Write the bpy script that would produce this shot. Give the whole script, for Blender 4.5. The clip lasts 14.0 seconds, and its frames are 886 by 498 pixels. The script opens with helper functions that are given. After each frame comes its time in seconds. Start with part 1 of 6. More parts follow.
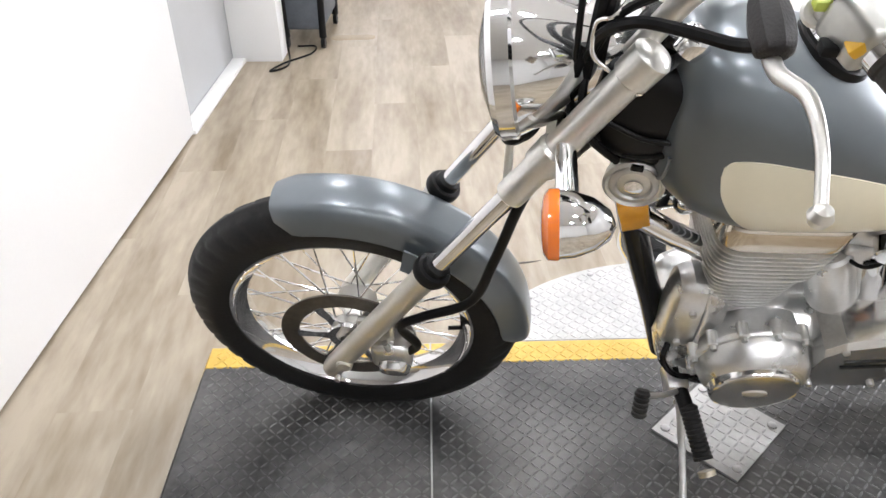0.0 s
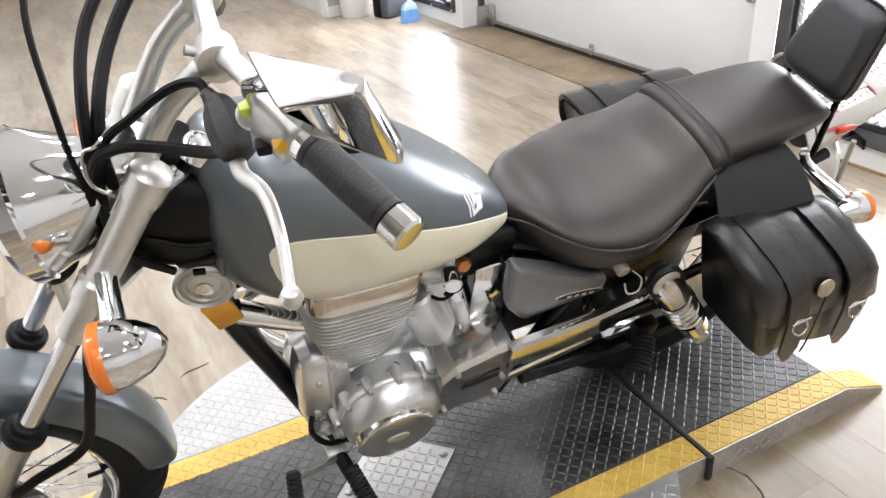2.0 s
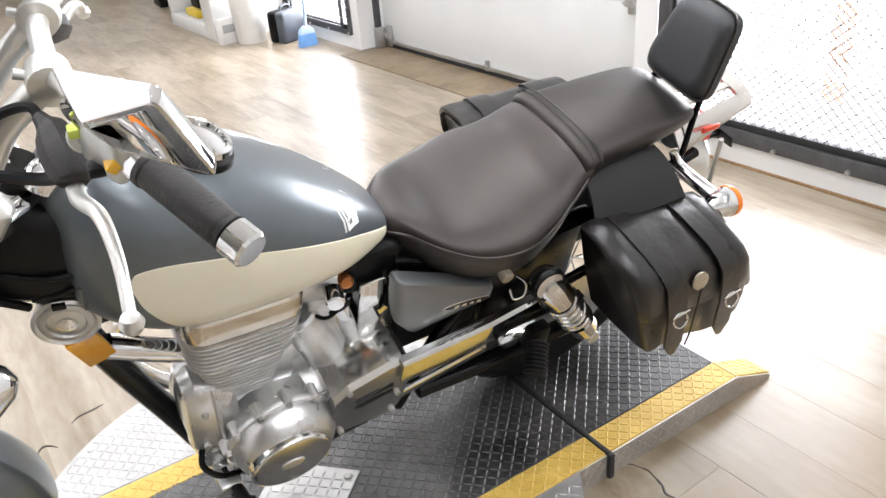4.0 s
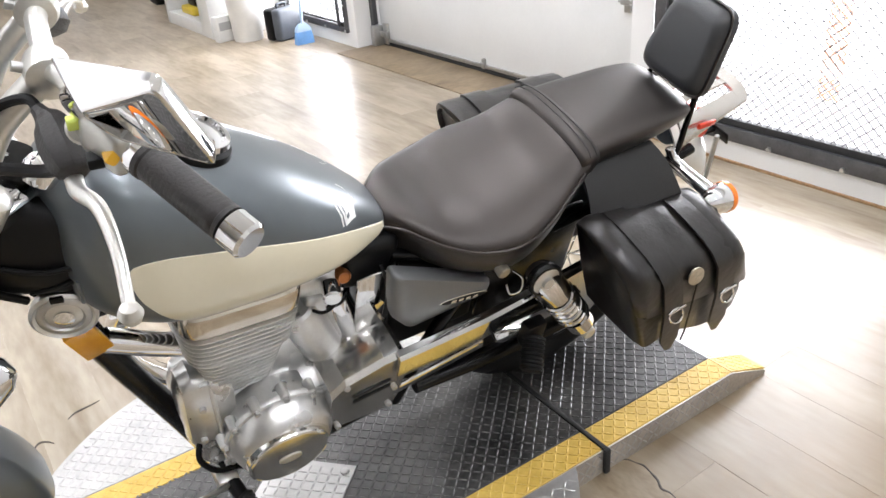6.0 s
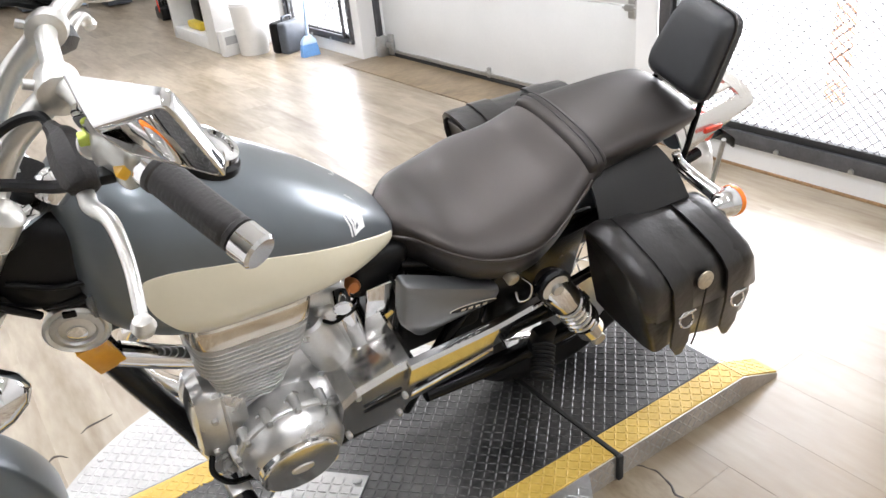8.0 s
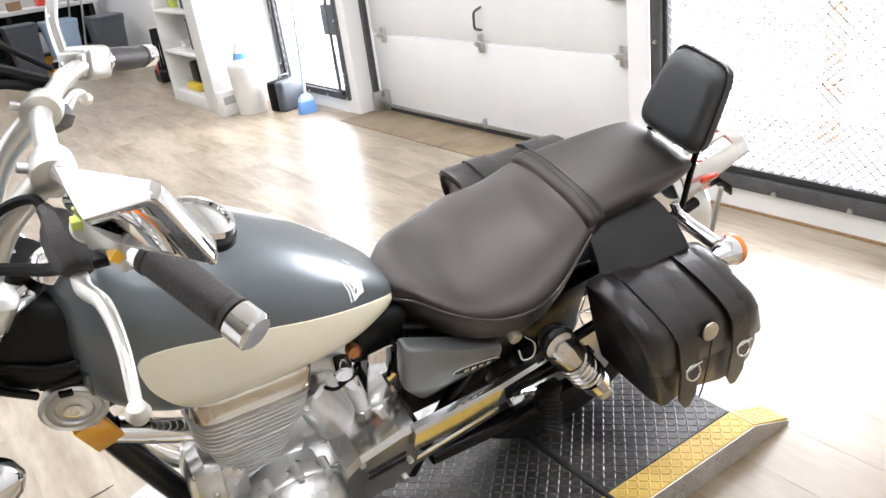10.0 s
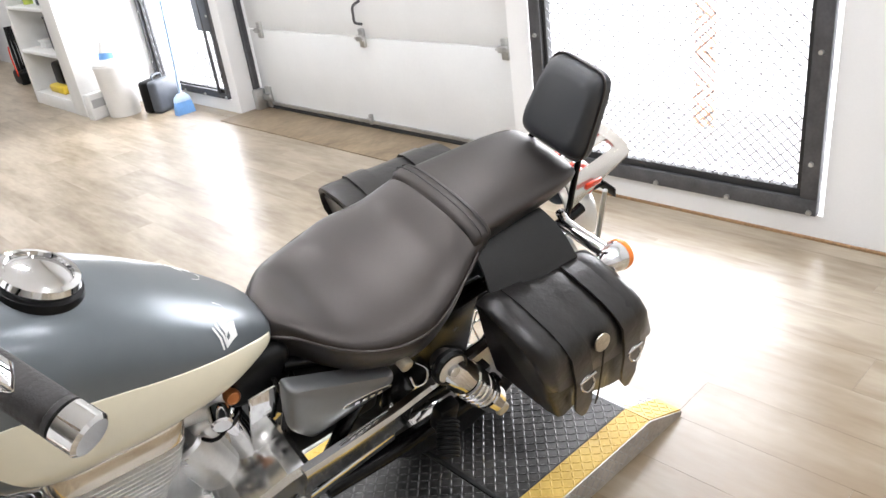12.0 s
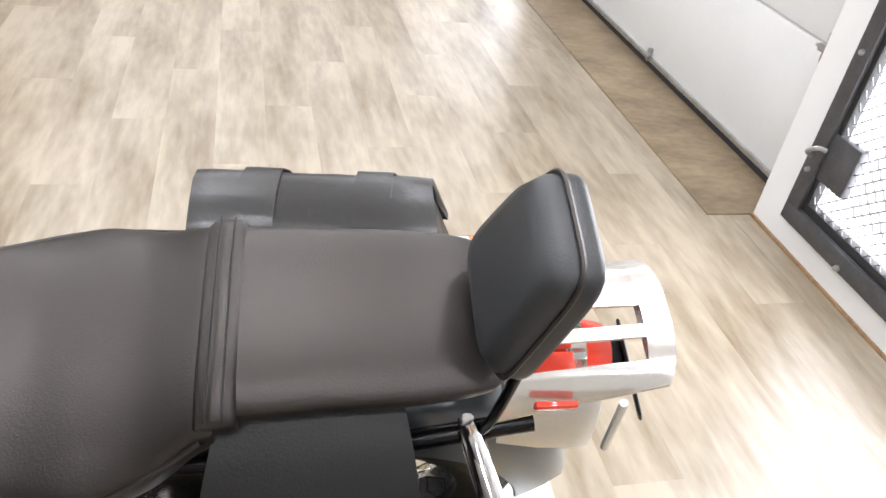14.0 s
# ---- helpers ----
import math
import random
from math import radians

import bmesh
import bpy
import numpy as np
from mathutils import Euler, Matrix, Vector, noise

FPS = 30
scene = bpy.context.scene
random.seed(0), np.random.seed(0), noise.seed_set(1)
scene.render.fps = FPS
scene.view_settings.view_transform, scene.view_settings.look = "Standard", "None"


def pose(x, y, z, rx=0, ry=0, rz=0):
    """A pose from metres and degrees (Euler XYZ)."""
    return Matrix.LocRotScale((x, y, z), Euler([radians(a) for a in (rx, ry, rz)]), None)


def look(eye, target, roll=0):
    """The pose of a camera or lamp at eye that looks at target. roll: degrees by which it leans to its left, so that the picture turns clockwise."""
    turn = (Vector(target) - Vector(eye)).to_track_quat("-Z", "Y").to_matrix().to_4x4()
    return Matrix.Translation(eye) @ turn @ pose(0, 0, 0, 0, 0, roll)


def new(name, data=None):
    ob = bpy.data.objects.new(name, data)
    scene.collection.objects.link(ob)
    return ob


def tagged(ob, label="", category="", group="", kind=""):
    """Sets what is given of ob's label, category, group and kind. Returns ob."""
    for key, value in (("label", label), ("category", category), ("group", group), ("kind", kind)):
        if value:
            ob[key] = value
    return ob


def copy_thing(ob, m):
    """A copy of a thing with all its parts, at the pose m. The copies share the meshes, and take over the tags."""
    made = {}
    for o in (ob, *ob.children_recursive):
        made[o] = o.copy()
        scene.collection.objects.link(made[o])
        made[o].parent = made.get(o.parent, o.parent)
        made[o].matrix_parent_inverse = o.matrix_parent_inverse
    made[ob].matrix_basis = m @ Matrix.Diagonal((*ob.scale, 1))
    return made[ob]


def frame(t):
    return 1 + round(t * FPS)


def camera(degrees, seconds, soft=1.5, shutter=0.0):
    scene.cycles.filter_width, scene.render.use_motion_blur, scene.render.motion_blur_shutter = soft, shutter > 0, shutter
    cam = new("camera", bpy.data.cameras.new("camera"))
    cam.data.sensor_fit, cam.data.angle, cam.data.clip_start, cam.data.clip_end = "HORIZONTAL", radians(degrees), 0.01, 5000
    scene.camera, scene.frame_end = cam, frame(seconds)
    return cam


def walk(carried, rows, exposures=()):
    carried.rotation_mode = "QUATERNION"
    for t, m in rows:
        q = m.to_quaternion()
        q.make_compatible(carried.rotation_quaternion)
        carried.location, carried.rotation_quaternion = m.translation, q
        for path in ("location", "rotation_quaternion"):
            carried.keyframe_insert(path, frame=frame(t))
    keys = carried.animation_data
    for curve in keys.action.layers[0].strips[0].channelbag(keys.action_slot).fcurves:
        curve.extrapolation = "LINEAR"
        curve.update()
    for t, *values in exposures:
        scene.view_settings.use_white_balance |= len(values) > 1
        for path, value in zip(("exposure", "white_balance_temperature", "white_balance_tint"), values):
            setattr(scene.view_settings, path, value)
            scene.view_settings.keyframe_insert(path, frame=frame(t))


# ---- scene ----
cam = camera(60.0, 14.0)
PATH = [
    (0, (0.135, -1.125, 1.331), (0.219, 0.543, 0.23), -0.7),
    (0.5, (0.222, -1.162, 1.339), (0.538, 0.473, 0.232), -0.4),
    (1, (0.255, -1.17, 1.352), (0.744, 0.451, 0.289), -1.0),
    (1.5, (0.293, -1.178, 1.357), (0.926, 0.422, 0.337), -2.3),
    (2, (0.343, -1.189, 1.368), (1.125, 0.374, 0.394), -4.4),
    (2.5, (0.394, -1.207, 1.367), (1.354, 0.295, 0.46), -4.4),
    (3, (0.415, -1.222, 1.371), (1.436, 0.263, 0.505), -7.1),
    (3.5, (0.4, -1.223, 1.366), (1.379, 0.286, 0.492), -5.9),
    (4, (0.4, -1.226, 1.35), (1.371, 0.248, 0.41), -4.9),
    (6.5, (0.394, -1.231, 1.346), (1.377, 0.232, 0.4), -4.6),
    (7, (0.394, -1.231, 1.344), (1.386, 0.208, 0.372), -4.5),
    (7.5, (0.393, -1.237, 1.337), (1.374, 0.197, 0.346), -4.9),
    (8, (0.392, -1.234, 1.347), (1.36, 0.254, 0.426), -6.0),
    (10.5, (0.41, -1.216, 1.375), (1.444, 0.303, 0.585), -8.8),
    (11, (0.358, -1.207, 1.398), (1.544, 0.223, 0.659), -6.5),
    (11.5, (0.289, -1.197, 1.403), (1.547, 0.074, 0.508), -3.8),
    (12, (0.489, -1.173, 1.391), (1.681, 0.175, 0.518), -7.8),
    (12.5, (0.736, -1.118, 1.395), (1.872, 0.269, 0.508), -5.1),
    (13, (0.902, -0.946, 1.387), (1.966, 0.505, 0.513), -2.3),
    (13.2, (1.01, -0.882, 1.38), (2.083, 0.534, 0.463), -2.7),
    (13.5, (1.152, -0.848, 1.379), (2.115, 0.539, 0.307), -1.0),
    (13.8, (1.321, -0.838, 1.391), (2.05, 0.663, 0.29), 7.0),
    (14, (1.4, -0.812, 1.392), (1.881, 0.745, 0.233), 9.1),
]
EXPOSURE = [(0, 0.05), (1, -0.05), (2, 0.03), (3.3, 0.14), (7, 0.04), (8.2, 0.08), (10.5, 0.20), (12, 0.08), (13, 0.16), (14, 0.10)]
walk(cam, [(t, look(eye, target, roll)) for t, eye, target, roll in PATH], [(t, stops, 6290, 14) for t, stops in EXPOSURE])

# ---- world, lights ----
world = bpy.data.worlds.new("world")
scene.world = world
world.use_nodes = True
sky = world.node_tree.nodes.new("ShaderNodeTexSky")
sky.sky_type, sky.sun_disc, sky.sun_elevation, sky.sun_rotation = "NISHITA", False, radians(35), radians(90)
world.node_tree.links.new(sky.outputs[0], world.node_tree.nodes["Background"].inputs[0])
world.node_tree.nodes["Background"].inputs[1].default_value = 0.12


def area_lamp(name, m, w, h, watts, colour=(1, 1, 1), shape="RECTANGLE"):
    d = bpy.data.lights.new(name, "AREA")
    d.shape, d.size, d.size_y, d.energy, d.color = shape, w, h, watts, colour
    ob = new(name, d)
    ob.matrix_basis = m
    return ob


# daylight in the openings of the outer wall (they face the room, -x)
area_lamp("daylight_mesh_gate", pose(3.50, 0.44, 1.04, 0, 90, 0), 1.8, 1.2, 70, (0.97, 0.985, 1.0))
area_lamp("daylight_far_gate", pose(3.50, 4.56, 1.04, 0, 90, 0), 1.8, 0.95, 95, (0.97, 0.985, 1.0))
CEILING = 3.1
DOWNLIGHTS = [(x, y) for y in (-3.4, -1.7, 0.1, 1.7, 3.4, 5.2, 7.2, 9.4, 12.0) for x in (-0.2, 1.1, 2.4)]
for lx, ly in DOWNLIGHTS:
    area_lamp("downlight_lamp", pose(lx, ly, CEILING - 0.035), 0.17, 0.17, 11.5, (0.94, 0.975, 1.0), "DISK")


# ---- materials ----
def mat(name, base, rough=0.5, metal=0.0, var=0.12, scale=14.0, fine=90.0, bump=0.0, coat=0.0, rvar=0.08, stretch=(1, 1, 1), other=None, random=0.0, transmission=0.0, emit=0.0, coat_rough=0.05, spec=0.5):
    """A surface with colour varied at two scales, uneven gloss and fine relief, in metres of the object."""
    m = bpy.data.materials.new(name)
    m.use_nodes = True
    nt = m.node_tree
    b = nt.nodes["Principled BSDF"]
    coord = nt.nodes.new("ShaderNodeTexCoord")
    mp = nt.nodes.new("ShaderNodeMapping")
    mp.inputs["Scale"].default_value = stretch
    nt.links.new(coord.outputs["Object"], mp.inputs[0])
    big, small = nt.nodes.new("ShaderNodeTexNoise"), nt.nodes.new("ShaderNodeTexNoise")
    for n, s in ((big, scale), (small, fine)):
        n.inputs["Scale"].default_value, n.inputs["Detail"].default_value = s, 5
        nt.links.new(mp.outputs[0], n.inputs["Vector"])
    mix = nt.nodes.new("ShaderNodeMath")
    mix.operation = "MULTIPLY_ADD"
    nt.links.new(small.outputs[0], mix.inputs[0])
    mix.inputs[1].default_value = 0.45
    nt.links.new(big.outputs[0], mix.inputs[2])
    last = mix.outputs[0]
    if random:
        info, add = nt.nodes.new("ShaderNodeObjectInfo"), nt.nodes.new("ShaderNodeMath")
        add.operation = "MULTIPLY_ADD"
        nt.links.new(info.outputs["Random"], add.inputs[0])
        away, shift = nt.nodes.new("ShaderNodeVectorMath"), nt.nodes.new("ShaderNodeVectorMath")
        away.operation, shift.operation = "SCALE", "ADD"
        away.inputs[0].default_value = (31.0, 57.0, 13.0)
        nt.links.new(info.outputs["Random"], away.inputs["Scale"])
        nt.links.new(mp.outputs[0], shift.inputs[0])
        nt.links.new(away.outputs[0], shift.inputs[1])
        for n in (big, small):
            nt.links.new(shift.outputs[0], n.inputs["Vector"])
        add.inputs[1].default_value = random
        nt.links.new(last, add.inputs[2])
        last = add.outputs[0]
    ramp = nt.nodes.new("ShaderNodeValToRGB")
    lo = tuple(c * (1 - var) for c in base)
    hi = other or tuple(min(1, c * (1 + var)) for c in base)
    ramp.color_ramp.elements[0].position, ramp.color_ramp.elements[0].color = 0.45 + random * 0.1, (*lo, 1)
    ramp.color_ramp.elements[1].position, ramp.color_ramp.elements[1].color = 1.0 + random * 0.8, (*hi, 1)
    nt.links.new(last, ramp.inputs[0])
    nt.links.new(ramp.outputs[0], b.inputs["Base Color"])
    rr = nt.nodes.new("ShaderNodeMapRange")
    rr.inputs["To Min"].default_value, rr.inputs["To Max"].default_value = max(0.02, rough - rvar), min(1, rough + rvar)
    nt.links.new(big.outputs[0], rr.inputs["Value"])
    nt.links.new(rr.outputs[0], b.inputs["Roughness"])
    b.inputs["Metallic"].default_value = metal
    b.inputs["Specular IOR Level"].default_value = spec
    b.inputs["Coat Weight"].default_value = coat
    b.inputs["Coat Roughness"].default_value = coat_rough
    b.inputs["Transmission Weight"].default_value = transmission
    if emit:
        b.inputs["Emission Color"].default_value = (*base, 1)
        b.inputs["Emission Strength"].default_value = emit
    if bump:
        bp = nt.nodes.new("ShaderNodeBump")
        bp.inputs["Strength"].default_value, bp.inputs["Distance"].default_value = bump, 0.003
        nt.links.new(small.outputs[0], bp.inputs["Height"])
        nt.links.new(bp.outputs[0], b.inputs["Normal"])
    return m


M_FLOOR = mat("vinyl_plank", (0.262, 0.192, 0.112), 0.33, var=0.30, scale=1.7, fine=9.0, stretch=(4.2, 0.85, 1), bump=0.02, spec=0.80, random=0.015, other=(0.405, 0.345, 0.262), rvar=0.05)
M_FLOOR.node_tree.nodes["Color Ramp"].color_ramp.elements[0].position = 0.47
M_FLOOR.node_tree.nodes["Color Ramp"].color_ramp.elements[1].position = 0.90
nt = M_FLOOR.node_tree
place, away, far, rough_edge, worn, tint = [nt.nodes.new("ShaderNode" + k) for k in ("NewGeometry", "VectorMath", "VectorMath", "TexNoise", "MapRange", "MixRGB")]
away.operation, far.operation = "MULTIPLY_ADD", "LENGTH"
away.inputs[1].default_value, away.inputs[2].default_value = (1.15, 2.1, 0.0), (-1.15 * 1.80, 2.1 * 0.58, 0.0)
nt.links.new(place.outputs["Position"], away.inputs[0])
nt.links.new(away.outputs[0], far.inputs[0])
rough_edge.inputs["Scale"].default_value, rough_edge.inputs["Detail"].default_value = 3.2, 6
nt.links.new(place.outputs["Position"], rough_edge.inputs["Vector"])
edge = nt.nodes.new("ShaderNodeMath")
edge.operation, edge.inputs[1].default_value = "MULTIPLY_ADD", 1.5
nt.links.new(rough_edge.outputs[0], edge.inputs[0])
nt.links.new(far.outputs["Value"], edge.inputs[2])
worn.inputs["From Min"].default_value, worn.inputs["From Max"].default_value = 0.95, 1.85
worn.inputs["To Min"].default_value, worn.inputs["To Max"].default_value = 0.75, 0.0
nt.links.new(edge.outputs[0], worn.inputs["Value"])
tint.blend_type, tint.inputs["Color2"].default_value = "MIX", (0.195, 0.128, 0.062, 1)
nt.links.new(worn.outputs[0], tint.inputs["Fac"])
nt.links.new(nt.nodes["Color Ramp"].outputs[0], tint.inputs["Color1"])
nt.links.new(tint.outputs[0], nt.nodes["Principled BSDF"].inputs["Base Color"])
M_SUBFLOOR = mat("dark_joint", (0.36, 0.295, 0.21), 0.6)
M_TORN = mat("scuffed_bare_floor", (0.270, 0.196, 0.112), 0.34, var=0.3, scale=7, fine=40, stretch=(2.5, 1, 1), bump=0.08, other=(0.38, 0.31, 0.22), spec=0.8)
M_SCUFF = mat("dark_scuff", (0.085, 0.072, 0.060), 0.6, var=0.4, scale=40)
M_STRIP = mat("worn_brown_floor_strip", (0.200, 0.140, 0.078), 0.48, var=0.4, scale=3.0, fine=20, stretch=(1, 1.6, 1), bump=0.06, other=(0.33, 0.25, 0.16))
M_WALL = mat("white_wall_paint", (0.80, 0.80, 0.79), 0.55, var=0.03, scale=3, fine=140, bump=0.04)
M_PANEL = mat("white_panel", (0.84, 0.84, 0.84), 0.4, var=0.02, scale=2, bump=0.02)
# this grey also takes in some of the wall recess's shade
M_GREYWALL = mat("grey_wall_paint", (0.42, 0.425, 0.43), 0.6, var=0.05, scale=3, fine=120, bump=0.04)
M_CEIL = mat("ceiling_white", (0.8, 0.8, 0.79), 0.7, var=0.03)
M_DOOR = mat("white_door_panel", (0.76, 0.765, 0.755), 0.42, var=0.03, scale=4, fine=60, bump=0.03)
M_SEAL = mat("black_rubber_seal", (0.02, 0.02, 0.02), 0.7, bump=0.2)
M_GATE = mat("dark_gate_steel", (0.085, 0.085, 0.09), 0.5, metal=0.35, var=0.3, bump=0.1)
M_GALV = mat("galvanised_steel", (0.52, 0.52, 0.51), 0.38, metal=0.9, var=0.2)
M_MESH = mat("expanded_metal", (0.16, 0.16, 0.165), 0.5, metal=0.5, var=0.2)
M_TREAD = mat("black_tread_plate", (0.030, 0.030, 0.031), 0.38, metal=0.5, var=0.5, scale=4, fine=60, bump=0.12, other=(0.150, 0.146, 0.140), rvar=0.12)
M_LUG = mat("worn_tread_lug", (0.070, 0.070, 0.072), 0.36, metal=0.7, var=0.6, scale=4, other=(0.26, 0.255, 0.25))
M_ALU = mat("bare_tread_aluminium", (0.47, 0.465, 0.455), 0.42, metal=0.8, var=0.18, scale=8, bump=0.06)
M_SKIRT = mat("dull_tread_skirt", (0.42, 0.38, 0.33), 0.42, metal=0.6, var=0.3, scale=7, bump=0.08, other=(0.60, 0.56, 0.50))
M_YELLOW = mat("yellow_safety_paint", (0.70, 0.43, 0.055), 0.42, var=0.22, scale=9, fine=80, bump=0.12, other=(0.80, 0.56, 0.13))
M_PAINT = mat("grey_blue_metallic_paint", (0.130, 0.149, 0.161), 0.32, metal=0.55, var=0.05, scale=7, fine=60, coat=0.5, rvar=0.012, coat_rough=0.18)
M_COVER = mat("silver_grey_side_paint", (0.165, 0.170, 0.173), 0.36, metal=0.45, var=0.05, scale=7, fine=60, coat=0.5, rvar=0.02, coat_rough=0.14)
M_CREAM = mat("cream_paint", (0.80, 0.75, 0.585), 0.35, var=0.03, scale=5, coat=0.8, rvar=0.03)
M_LEATHER = mat("black_seat_vinyl", (0.0066, 0.0052, 0.0045), 0.40, var=0.25, scale=6, fine=420, bump=0.13, rvar=0.05, spec=0.80)
M_LEATHER.node_tree.nodes["Principled BSDF"].inputs["Specular Tint"].default_value = (1.0, 0.91, 0.86, 1.0)
M_PAD = mat("blue_black_vinyl", (0.013, 0.0145, 0.017), 0.44, var=0.2, scale=6, fine=380, bump=0.12, rvar=0.05, spec=0.8)
M_BAG = mat("black_bag_leather", (0.0080, 0.0067, 0.0060), 0.31, var=0.15, scale=9, fine=48, bump=0.36, rvar=0.04, spec=0.6)
M_YOKE = mat("matt_black_leather", (0.012, 0.0115, 0.011), 0.48, var=0.25, scale=12, fine=300, bump=0.25, spec=0.40)
M_CHROME = mat("chrome", (0.80, 0.80, 0.80), 0.06, metal=1.0, var=0.03, scale=4, rvar=0.03)
M_SATIN = mat("satin_aluminium", (0.70, 0.69, 0.65), 0.36, metal=0.9, var=0.10, scale=10, fine=200, bump=0.04)
M_RACK = mat("brushed_rack_alloy", (0.68, 0.65, 0.60), 0.22, metal=0.75, var=0.05, scale=8, fine=120)
M_ENGINE = mat("cast_engine_alloy", (0.68, 0.68, 0.67), 0.29, metal=0.88, var=0.10, scale=16, fine=150, bump=0.04)
M_POLISH = mat("polished_engine_cover", (0.76, 0.755, 0.74), 0.13, metal=0.95, var=0.14, scale=18, fine=160, bump=0.02, rvar=0.05)
M_FIN = mat("cylinder_fin_alloy", (0.76, 0.76, 0.75), 0.32, metal=0.86, var=0.15, scale=20, fine=200, bump=0.06)
M_BLACK = mat("black_enamel", (0.003, 0.003, 0.0032), 0.24, var=0.3, spec=0.25)
M_PLASTIC = mat("black_plastic", (0.0045, 0.0045, 0.0047), 0.40, var=0.3, bump=0.08, spec=0.2)
M_RUBBER = mat("tyre_rubber", (0.007, 0.0068, 0.0066), 0.58, var=0.35, scale=10, fine=150, bump=0.15, other=(0.016, 0.0155, 0.015), spec=0.3)
M_GRIP = mat("grip_rubber", (0.017, 0.0145, 0.0135), 0.5, var=0.3, fine=300, bump=0.3)
M_ORANGE = mat("orange_lens", (0.85, 0.20, 0.015), 0.15, var=0.06, coat=0.6)
# the net's orange is paled to imitate backlight from outside
M_NET = mat("backlit_orange_net", (0.72, 0.36, 0.20), 0.5, var=0.15)
M_AMBER = mat("amber_reflector", (0.95, 0.42, 0.02), 0.2, var=0.15, coat=0.6)
M_RED = mat("red_lens", (0.78, 0.045, 0.018), 0.15, var=0.1, coat=0.6)
M_YBUTTON = mat("yellow_button", (0.85, 0.48, 0.03), 0.35, var=0.05)
M_REDBUTTON = mat("red_button", (0.75, 0.06, 0.03), 0.35, var=0.05)
M_SWITCH = mat("silver_switch_housing", (0.50, 0.50, 0.47), 0.32, metal=0.85, var=0.12)
M_DISC = mat("brake_disc_steel", (0.17, 0.155, 0.135), 0.35, metal=0.9, var=0.2, scale=60)
M_MIRROR = mat("mirror_glass", (0.9, 0.9, 0.9), 0.02, metal=1.0, var=0.0, rvar=0.0)
M_BRASS = mat("brass_medallion", (0.55, 0.50, 0.40), 0.35, metal=0.9, var=0.2, scale=150)
M_BLUE = mat("blue_plastic", (0.16, 0.36, 0.72), 0.45, var=0.12, bump=0.05)
M_PALEBLUE = mat("pale_blue_plastic", (0.42, 0.56, 0.74), 0.45, var=0.1)
M_NAVYGREY = mat("dark_grey_bin_plastic", (0.075, 0.085, 0.10), 0.5, var=0.2, bump=0.05)
M_WHITEPL = mat("white_plastic", (0.78, 0.78, 0.76), 0.4, var=0.04)
M_YELLOWPL = mat("yellow_plastic", (0.80, 0.58, 0.05), 0.4, var=0.1)
M_LIME = mat("lime_liquid", (0.55, 0.65, 0.12), 0.25, var=0.1)
M_TIMBER = mat("brown_board", (0.30, 0.18, 0.09), 0.6, var=0.3, stretch=(1, 6, 1))
M_COPPER = mat("copper_plug", (0.50, 0.20, 0.07), 0.3, metal=0.7, var=0.15)
M_BRASSY = mat("copper_tint_chrome", (0.62, 0.56, 0.47), 0.14, metal=1.0, var=0.06)


def glow(name, colour, strength):
    m = bpy.data.materials.new(name)
    m.use_nodes = True
    b = m.node_tree.nodes["Principled BSDF"]
    b.inputs["Base Color"].default_value = (*colour, 1)
    b.inputs["Emission Color"].default_value = (*colour, 1)
    b.inputs["Emission Strength"].default_value = strength
    return m


M_DAY = glow("daylight_outside", (1.0, 1.0, 1.0), 2.2)
M_LAMP = glow("downlight_diffuser", (1.0, 0.965, 0.91), 40.0)
M_GLASS = bpy.data.materials.new("clear_glass")
M_GLASS.use_nodes = True
M_GLASS.node_tree.nodes["Principled BSDF"].inputs["Transmission Weight"].default_value = 1.0
M_GLASS.node_tree.nodes["Principled BSDF"].inputs["Roughness"].default_value = 0.03


# ---- mesh building ----
def link(name, bm, material, parent=None, label="", smooth=38):
    bmesh.ops.recalc_face_normals(bm, faces=bm.faces)
    me = bpy.data.meshes.new(name)
    bm.to_mesh(me)
    bm.free()
    me.shade_smooth()
    me.set_sharp_from_angle(angle=radians(smooth))
    for mt in material if isinstance(material, (list, tuple)) else (material,):
        me.materials.append(mt)
    ob = new(name, me)
    ob.parent = parent
    if label:
        tagged(ob, label)
    return ob


def part(name, bm, material, parent, label="", smooth=38):
    """One bmesh as one mesh object under a thing or a part."""
    return link(name, bm, material, parent, label, smooth)


def thing(name, label, category, m=None, group="", kind=""):
    """An empty at a thing's base, which carries its parts."""
    ob = new(name)
    ob.empty_display_size = 0.1
    if m is not None:
        ob.matrix_basis = m
    return tagged(ob, label, category, group, kind)


def bm_new():
    return bmesh.new()


def add_box(bm, lo, hi, bevel=0.0, seg=2, m=None):
    lo, hi = Vector(lo), Vector(hi)
    r = bmesh.ops.create_cube(bm, size=1.0, matrix=Matrix.LocRotScale((lo + hi) / 2, None, hi - lo))
    vs = r["verts"]
    if bevel:
        es = list({e for v in vs for e in v.link_edges})
        r = bmesh.ops.bevel(bm, geom=es, offset=bevel, segments=seg, profile=0.5, affect="EDGES")
        vs = list({v for f in r["faces"] for v in f.verts} | {v for v in vs if v.is_valid})
    if m is not None:
        bmesh.ops.transform(bm, matrix=m, verts=vs)
    return bm


def box(lo, hi, bevel=0.0, seg=2, m=None):
    return add_box(bm_new(), lo, hi, bevel, seg, m)


